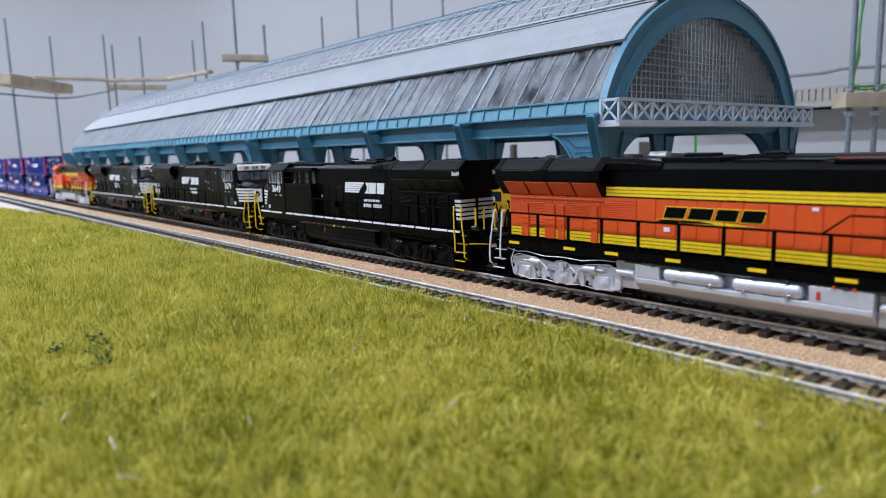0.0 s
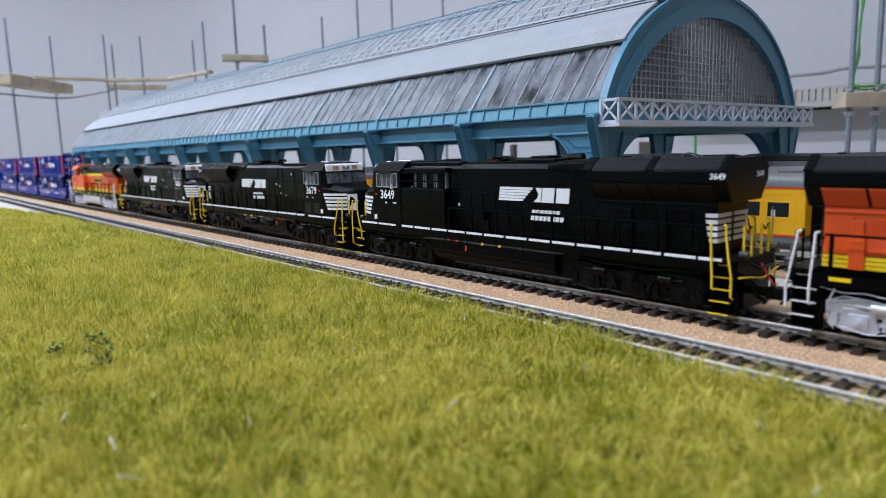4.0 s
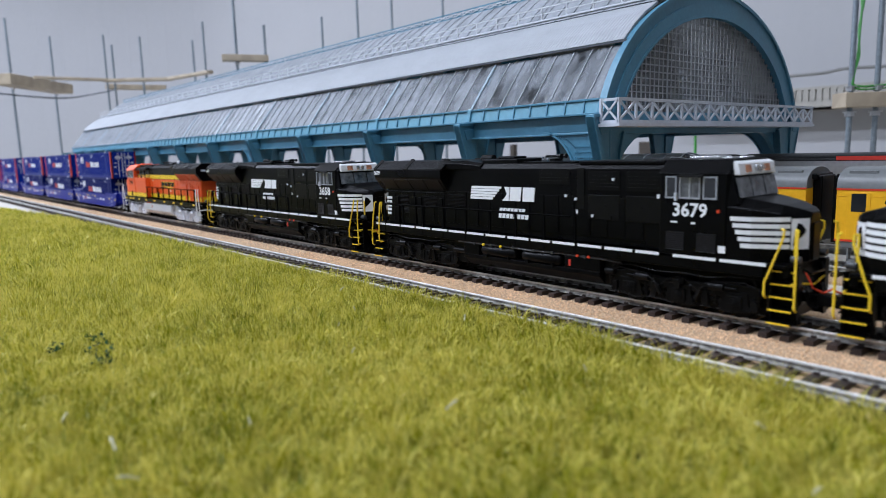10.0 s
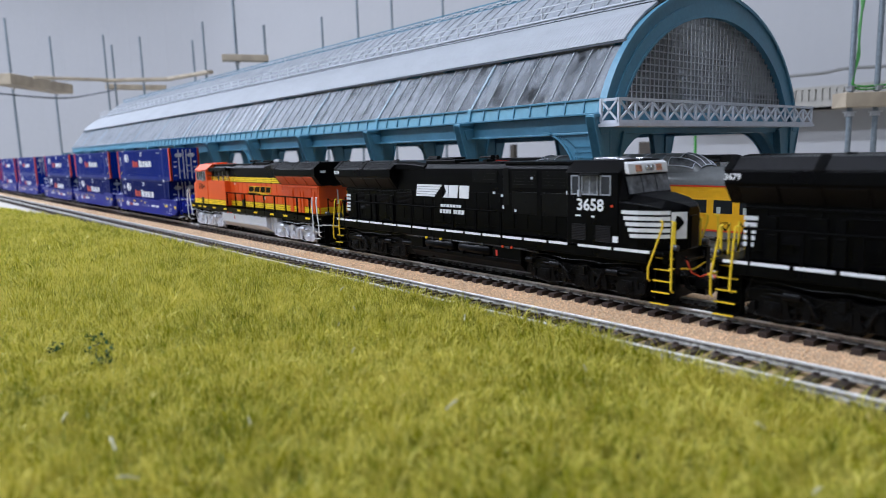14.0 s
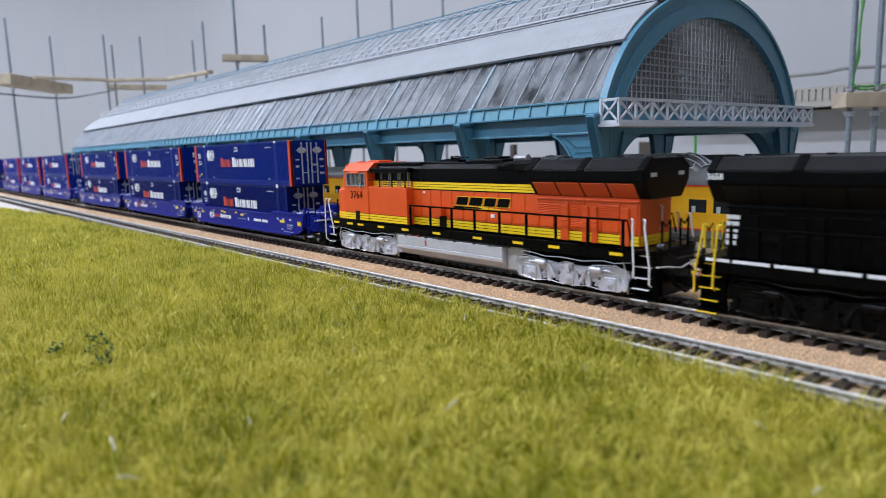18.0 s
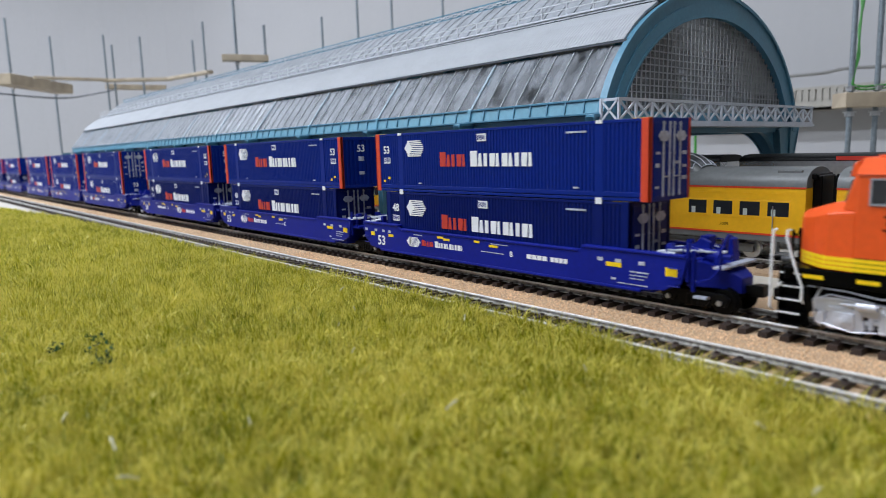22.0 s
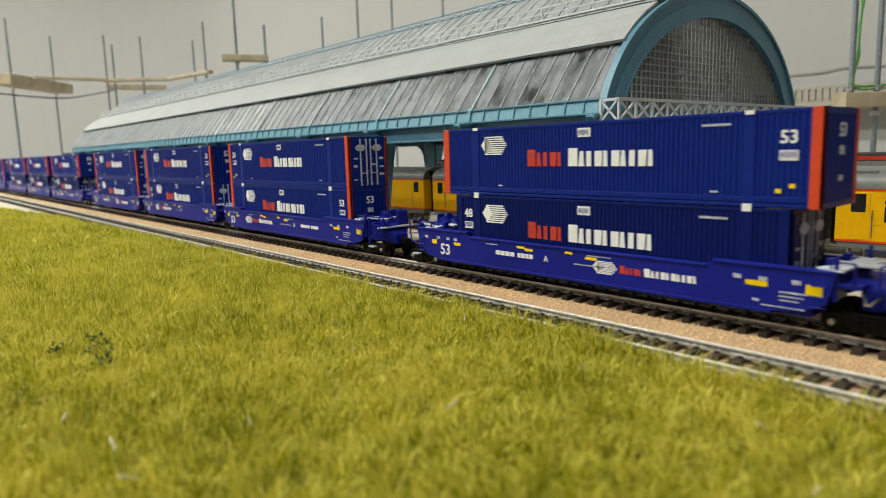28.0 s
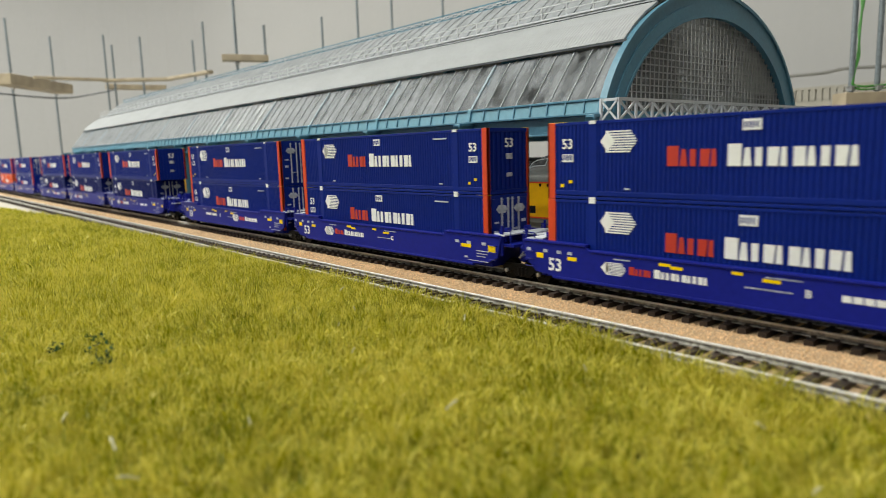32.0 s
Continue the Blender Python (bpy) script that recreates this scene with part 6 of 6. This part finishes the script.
    for e in (-1, 1):
        dk = part("end_platform", Shape().box(*sorted((95 * e, 110 * e)), -15.5, 15.5, 16.6, 18.2).box(*sorted((108 * e, 111.5 * e)), -9, 9, 9, 18), CARBLUE, c, bevel=0.3)
        part("walkway_grating", Shape().box(*sorted((100 * e, 105 * e)), -16.6, 16.6, 22.0, 22.7).box(*sorted((96 * e, 111 * e)), -3.2, 3.2, 22.1, 22.8).prism([(96.5 * e, -15), (99.5 * e, -15.6), (110 * e, 9), (107 * e, 10)], "z", 22.2, 22.9), TRUSSGREY, dk, "pale end walkway")
        tip = b if e > 0 else a
        for y in (-16.4, 15.2):
            part("end_post", Shape().box(*sorted(((tip - 1.4) * e, (tip - 0.2) * e)), y, y + 1.2, 12, 27), CARBLUE, dk, bevel=0.2)
        part("end_sheet", Shape().box(*sorted((94 * e, 97 * e)), -14, 14, 18, 21.4).box(*sorted((97 * e, 99.6 * e)), 6, 9, 18, 25).box(*sorted((97 * e, 99.6 * e)), -9, -6, 18, 25), CARBLUE, dk, bevel=0.3)
        part("end_pipe", Shape().tube([(112 * e, -14, 12), (114 * e, -9, 14), (113 * e, 0, 12.4), (114 * e, 9, 14), (112 * e, 14, 12)], 0.5, 6), METAL, dk)
        rail = Shape()
        for y in (-15.5, 15.5):
            rail.tube([(101 * e, y, 18), (101 * e, y, 25), (108 * e, y, 25), (108 * e, y, 18)], 0.4, 6)
        part("end_rail", rail, CARBLUE, dk)
        if e == coupler_end:
            gear = Shape().cyl(106 * e, -6, 0, "z", 3.2, 18, 23.5, 14).cyl(0, 4, 21, "x", 2.4, *sorted((99 * e, 110 * e)), 12).box(*sorted((110 * e, 114 * e)), -12, 12, 16.5, 21)
            gear.box(*sorted((103 * e, 107 * e)), 6, 12, 18, 27).box(*sorted((111 * e, 112.4 * e)), -15, -13.4, 8, 24).box(*sorted((111 * e, 112.4 * e)), 13.4, 15, 8, 24)
            part("brake_gear", gear, CARBLUE, c, bevel=0.4)
            for y in (-11, 2):
                part("brake_pipe", Shape().tube([(100 * e, y, 23), (106 * e, y + 3, 24.6), (112 * e, y + 1, 23), (117 * e, y + 4, 18)], 0.5, 6), CARBLUE, c, smooth=True)
            part("valve_box", Shape().box(*sorted((112 * e, 116 * e)), -5, 3, 12, 17).cyl(118 * e, -8, 0, "z", 1.6, 14, 22, 10), CARBLUE, c, bevel=0.4)
            part("brake_wheel", Shape().cyl(0, 9, 24, "x", 3.8, *sorted((113.5 * e, 114.3 * e)), 18), CARBLUE, c)
            part("coupler", Shape().box(*sorted((120 * e, 130 * e)), -1.6, 1.6, 7.5, 10.5).box(*sorted((128.5 * e, 133 * e)), -2.6, 2.4, 6.8, 11.2), UNDER, c, bevel=0.3)
            part("air_hose", Shape().tube([(112 * e, 6, 9), (116 * e, 6.4, 6), (122 * e, 5, 4.6)], 0.5, 6), UNDER, c)
            n = 14
            part("draft_sill", Shape().loft([[(q * e, -w, z0), (q * e, w, z0), (q * e, w, z1), (q * e, -w, z1)] for q, w, z0, z1 in ((109, 14.5, 10, 20.5), (114, 13, 10, 20), (119, 9, 9.5, 18), (126, 4.5, 7.5, 13.5))]), CARBLUE, c, bevel=0.4)
            part("brake_cylinder", Shape().cyl(0, -7, 21.5, "x", 2.6, *sorted((112 * e, 119 * e)), n).cyl(0, -7, 21.5, "x", 1.2, *sorted((118 * e, 123 * e)), 10), CARBLUE, c, bevel=0.4)
            part("crossing_plank", Shape().prism([(100 * e, -14), (103.4 * e, -15), (121 * e, -7.4), (120 * e, -4.4)], "z", 22.9, 23.6), GREYDOOR, c, "pale plank across the platform", bevel=0.15)
            part("platform_bracket", Shape().prism([(103 * e, 18), (112 * e, 18), (111 * e, 25.6), (107 * e, 27.2), (104 * e, 24)], "y", -1.2, 1.4), CARBLUE, c, bevel=0.3)
            part("brake_stand", Shape().prism([(116 * e, 18), (119 * e, 18), (118 * e, 27), (116.6 * e, 27.6)], "y", 3, 8), CARBLUE, c, bevel=0.4)
            part("crossover_step", Shape().box(*sorted((119 * e, 123 * e)), -13.5, 13.5, 17.6, 18.4), GREYDOOR, c, "pale crossover step")
            part("end_handrail", Shape().tube([(113 * e, -15, 12), (119 * e, -15.4, 14), (122 * e, -14, 18), (122 * e, -14, 25), (121 * e, -10, 26)], 0.45, 6), CARBLUE, c, smooth=True)
            part("end_step", Shape().box(*sorted((113 * e, 118 * e)), -16.5, -13.5, 6.2, 7.0), GREYDOOR, c)
            small_truck(c, 111 * e)
        elif e < 0:
            part("articulation", Shape().box(-114, -104, -4, 4, 7, 12), UNDER, c)
            small_truck(c, -111.5)
    return c


CAR_TOPS = [-1331.6, -1556.0, -1775.0]
LONG, SHORT = "blue ribbed container with red corner posts and white marks", "shorter dark blue ribbed container standing in the well car"
boxes = {(True, far): container(185.7, True, LONG, BLUE, far) for far in (False, True)}
boxes.update({(False, far): container(168.0, False, SHORT, NAVY, far) for far in (False, True)})
rust = container(168.0, False, "plain orange container standing in the well car", ORANGE, True)
wells = {}
for far in (False, True):
    wells[1, far] = well_car("blue articulated well car with brake gear at its outer end", -67, 1, 30, "B", 20, far)
    wells[0, far] = well_car("blue middle unit of an articulated well car", -68, 0, None, "C", 14, far)
    wells[-1, far] = well_car("blue end unit of an articulated well car", 4, -1, -49, "A", -17, far)
used = set()


def take(ob):
    """The built thing itself the first time, then copies of it."""
    if ob.name in used:
        return copy_thing(ob, Matrix())
    used.add(ob.name)
    return ob


#          doors first on top, then below; True: the long kind below
STACKS = [(1, 1, False), (0, 1, False), (0, 1, False), (1, 0, True), (0, 1, True), (1, 1, True), (0, 1, False), (0, 1, False), (1, 1, False), (1, 0, True), (0, 1, None), (0, 1, True)]
k = 0
for car in range(4):
    for unit in range(3):
        far = car > 1
        right = CAR_TOPS[unit] - 722.2 * car
        x = right - 92.85
        top_door, low_door, long_below = STACKS[k]
        moving.append((take(wells[1 - unit, far]), x + (0.0 if unit < 2 else -4.0), 0))
        upper = take(boxes[True, far])
        moving.append((upper, x, 0 if top_door else 180))
        upper["rise"] = 41.6
        lower = take(rust if long_below is None else boxes[long_below, far])
        moving.append((lower, x, 0 if low_door else 180))
        lower["rise"] = 8.2
        k += 1

# ------------------------------------------------------------------ coaches standing in the shed


def coach(name, label, dome, number, x, length=297.0, paint=COACH, line=COACHRED, roof_mat=COACHGREY, y=COACH_Y, band=True, tall=0.0):
    c = thing(name, label, "passenger car", "coaches in the shed", at=spot(x, y, 0))
    h = length / 2
    part("body", Shape().box(-h, h, -17.0, 17.0, 14.8, 39.8 + tall), paint, c, bevel=0.4)
    if tall:
        part("roof_panel", Shape().box(-90, -48, -17.4, -16.9, 51.6, 54.0), PRINTRED, c, "dull red panel along the roof edge")
    part("skirt", Shape().box(-h + 1, h - 1, -16.8, 16.8, 11.0, 14.6), roof_mat, c, bevel=0.3)
    n = 14
    prof = [(-17.1 * math.cos(math.pi * k / n), 40.3 + tall + (4.5 if tall else 10.0) * math.sin(math.pi * k / n) ** 0.8 if 0 < k < n else 40.3 + tall) for k in range(n + 1)]
    part("roof", Shape().prism(prof + [(17.1, 39.8 + tall), (-17.1, 39.8 + tall)], "x", -h, h), roof_mat, c, smooth=True)
    st = Shape()
    for s in (-1, 1):
        st.box(-h, h, *sorted((16.9 * s, 17.2 * s)), 39.3 + tall, 40.2 + tall).box(-h, h, *sorted((16.9 * s, 17.15 * s)), 14.2, 15.2)
    part("red_lines", st, line, c)
    seam = Shape()
    for s in (-1, 1):
        seam.box(-h, h, *sorted((16.9 * s, 17.12 * s)), 36.4, 36.7).box(-h, h, *sorted((16.9 * s, 17.12 * s)), 23.0, 23.3)
    part("side_mouldings", seam, paint, c)
    wins = [-104, -88.5, -73, 90, 105, 120, 135] if dome else [-122, -100, -78, -56, -34, -12, 10, 32, 54, 76]
    for wx in wins:
        for s in (-1, 1):
            part("window_surround", Shape().box(wx - 6.3, wx + 6.3, *sorted((16.7 * s, 17.06 * s)), 23.7, 32.9), paint, c, bevel=0.3)
            part("window", Shape().box(wx - 5.6, wx + 5.6, *sorted((16.6 * s, 17.1 * s)), 24.4, 32.2), DARKPANE, c, bevel=0.5)
        part("seat_back", Shape().box(wx - 3.5, wx - 1.2, -17.25, -17.12, 24.6, 28.2), SEAT, c)
    if dome:
        for wx in (-40, 20, 45):
            part("small_window", Shape().box(wx - 6.5, wx + 6.5, -17.1, -16.6, 17.6, 23.2), DARKPANE, c, bevel=0.4)
        part("small_window", Shape().box(-62, -59, -17.1, -16.6, 20, 26), DARKPANE, c)
        dprof = [(-13.2 * math.cos(math.pi * k / 12) * (1 if 0 < k < 12 else 1.0), 47.0 + 11.0 * math.sin(math.pi * k / 12) ** 0.75) for k in range(13)]
        part("dome_floor", Shape().box(-22, 63, -12.6, 12.6, 44, 48.2), roof_mat, c)
        for q in range(9):
            for y in (-10.5, 4.5):
                part("dome_seat", Shape().box(-17 + q * 9, -14.6 + q * 9, y, y + 6, 48.2, 52.6), SEAT, c, bevel=0.4)
        part("dome_glass", Shape().strip(dprof, -22, 63, 0.3), DOMEGLASS, c, "curved see-through dome glazing", smooth=True)
        for q in range(7):
            xq = -22 + q * 14.17
            part("dome_rib", Shape().tube([(xq, p[0] * 1.012, p[1] + 0.12) for p in dprof], 0.42, 5), TRUSSGREY, c, smooth=True)
        part("dome_spine", Shape().box(-22, 63, -1.2, 1.2, 57.9, 58.5), roof_mat, c)
        for y in (-13.2, 12.5):
            part("dome_sill", Shape().box(-22, 63, y, y + 0.7, 46.6, 48.4), roof_mat, c)
        def dome_ring(xx, wide, high):
            return [(xx, p[0] * wide, 45.0 + (p[1] - 45.0) * high) for p in dprof]
        for e, x0 in ((-1, -22), (1, 63)):
            steps = ((0, 1.03, 1.03), (5, 1.03, 1.03), (11, 1.02, 1.0), (16, 1.0, 0.92), (20.5, 0.97, 0.74), (24, 0.93, 0.46), (26.5, 0.88, 0.18), (28, 0.8, 0.02))
            end = part("dome_end", Shape().loft([dome_ring(x0 + d * e, w, q) for d, w, q in steps]), roof_mat, c, smooth=True)
            # panes let into the rounded end, each with a pale edge
            lift = lambda d, w, q, i: (x0 + (d + 0.35) * e, dprof[i][0] * (w + 0.012), 45.3 + (dprof[i][1] - 45.0) * (q + 0.012))
            for i, j, rows in ((1, 3, steps[1:5]), (3, 5, steps[2:6]), (5, 7, steps[2:6]), (7, 9, steps[2:6]), (9, 11, steps[1:5])):
                grid = [[lift(d, w, q, m) for m in range(i, j + 1)] for d, w, q in rows]
                pane = Shape()
                n = j - i + 1
                pane.add([p for row in grid for p in row],
                         [(r * n + m, r * n + m + 1, (r + 1) * n + m + 1, (r + 1) * n + m) for r in range(len(grid) - 1) for m in range(n - 1)])
                part("dome_end_pane", pane, PALEPANE, end, smooth=True)
                edge = grid[0] + [row[-1] for row in grid[1:]] + grid[-1][-2::-1] + [row[0] for row in grid[-2::-1]]
                part("pane_frame", Shape().tube(edge, 0.38, 5), TRUSSGREY, end, smooth=True)
    if band:
        lt = Shape()
        row = [-30 + 7.2 * k for k in range(13)] if dome else [-h + 21 + 2.4 * k for k in range(5)]
        for u in row:
            lt.box(u, u + (1.7 if not dome else 2.0), -17.2, -16.9, 36.9 if dome else 33.2, 38.9 if dome else 34.6)
        part("letter_bars", lt, UNDER, c)
    if number:
        lettering(number, 1.9, UNDER, c, 106, -1, 17.15, 19.0)
    for e in (-1, 1):
        part("diaphragm", Shape().box(*sorted((h * e, (h + 4.5) * e)), -9, 9, 12, 46).box(*sorted((h * e, (h + 2.5) * e)), -11, 11, 44, 47), UNDER, c, bevel=0.6)
        if not (dome and e > 0):
            part("door", Shape().box(e * (h - 10) - 5, e * (h - 10) + 5, -17.25, -16.9, 15.6, 38.6), paint, c, bevel=0.15)
            part("door_window", Shape().box(e * (h - 10) - 3.2, e * (h - 10) + 3.2, -17.35, -17.1, 29, 37.8), DARKPANE, c, bevel=0.5)
        part("grab_iron", Shape().tube([(e * (h - 16), -17.4, 17), (e * (h - 16), -17.4, 30)], 0.3, 5), METAL, c)
        part("roof_hatch", Shape().box(e * (h - 10) - 6, e * (h - 10) + 6, -13.2, -8.6, 44.6, 48.6), roof_mat, c)
        tr = part("truck", Shape().box(-14, 14, -12.5, -10.5, 3.5, 8.5).box(-14, 14, 10.5, 12.5, 3.5, 8.5).box(-3, 3, -12, 12, 5, 9), COACHGREY, c, at=spot(e * (h - 42), 0, 0), bevel=0.3)
        for ax in (-12, 12):
            part("wheelset", Shape().cyl(0, 0, 0, "y", 5.2, -9.5, -7, 18).cyl(0, 0, 0, "y", 5.2, 7, 9.5, 18).cyl(0, 0, 0, "y", 0.9, -9, 9, 8), METAL, tr, at=spot(ax, 0, 5.2))
        part("step", Shape().box(e * (h - 10) - 4, e * (h - 10) + 4, -17, -13, 4.5, 5.4).box(e * (h - 10) - 4, e * (h - 10) - 3.4, -17, -13, 4.5, 12).box(e * (h - 10) + 3.4, e * (h - 10) + 4, -17, -13, 4.5, 12), COACHGREY, c)
    part("underfloor_box", Shape().box(-40, -8, -15.5, -4, 5.5, 11).box(4, 36, -15.5, -4, 6, 11).box(46, 60, -15, -4, 6.5, 11), COACHGREY, c, bevel=0.4)
    return c


coach("passenger_coach", "yellow streamlined dome coach with grey roof and red lines", True, "7009", -284.8)
coach("passenger_coach", "yellow streamlined coach with grey roof standing in the shed", False, "", 26.2)
coach("passenger_coach", "yellow streamlined coach with grey roof under the shed arches", False, "", -594.0)
coach("passenger_coach", "yellow streamlined coach at the far end of the shed", False, "", -903.0)
coach("passenger_coach", "silver coach with dark roof on the far shed track", False, "", -60.0, paint=METAL, line=METAL, roof_mat=UNDER, y=455.0, band=False, tall=11.0)
coach("passenger_coach", "silver coach with dark roof behind the yellow coaches", False, "", -370.0, paint=METAL, line=METAL, roof_mat=UNDER, y=455.0, band=False, tall=11.0)

# ------------------------------------------------------------------ sleepers under the tracks
sleepers(track_main, TRAIN_Y, 0.0, 7.4, 29.5, 3.3)
sleepers(track_coach, COACH_Y, 0.0, 7.4, 29.5, 3.3, -420)
sleepers(track_front, FRONT_Y, -0.4, 7.4, 29.5, 3.3)

# ------------------------------------------------------------------ movement
# how far the train has come, in millimetres, every half second
RUN = [0.0, 15.9, 32.1, 48.2, 64.2, 81.0, 99.4, 119.8, 141.1, 164.0, 187.2, 210.0, 232.9, 256.1, 279.7, 303.6, 327.3, 350.6, 373.9, 397.5, 420.8, 444.2, 469.0,
       495.3, 523.1, 551.7, 580.1, 608.5, 637.5, 667.3, 697.8, 728.7, 760.2, 792.8, 826.3, 859.6, 893.0, 927.4, 963.2, 998.9, 1034.0, 1069.5, 1106.4, 1145.3, 1185.8,
       1226.8, 1268.1, 1310.3, 1353.1, 1395.8, 1438.0, 1479.8, 1521.9, 1564.2, 1606.7, 1649.2, 1691.9, 1735.0, 1778.0, 1820.6, 1863.5, 1906.9, 1950.9, 1996.2, 2042.1]


def motions():
    for ob, x, turn in moving:
        z = ob["rise"] if "rise" in ob else 0.0
        walk(ob, [(k * 0.5, spot(x + s, TRAIN_Y, z, rz=turn)) for k, s in enumerate(RUN)])


motions()
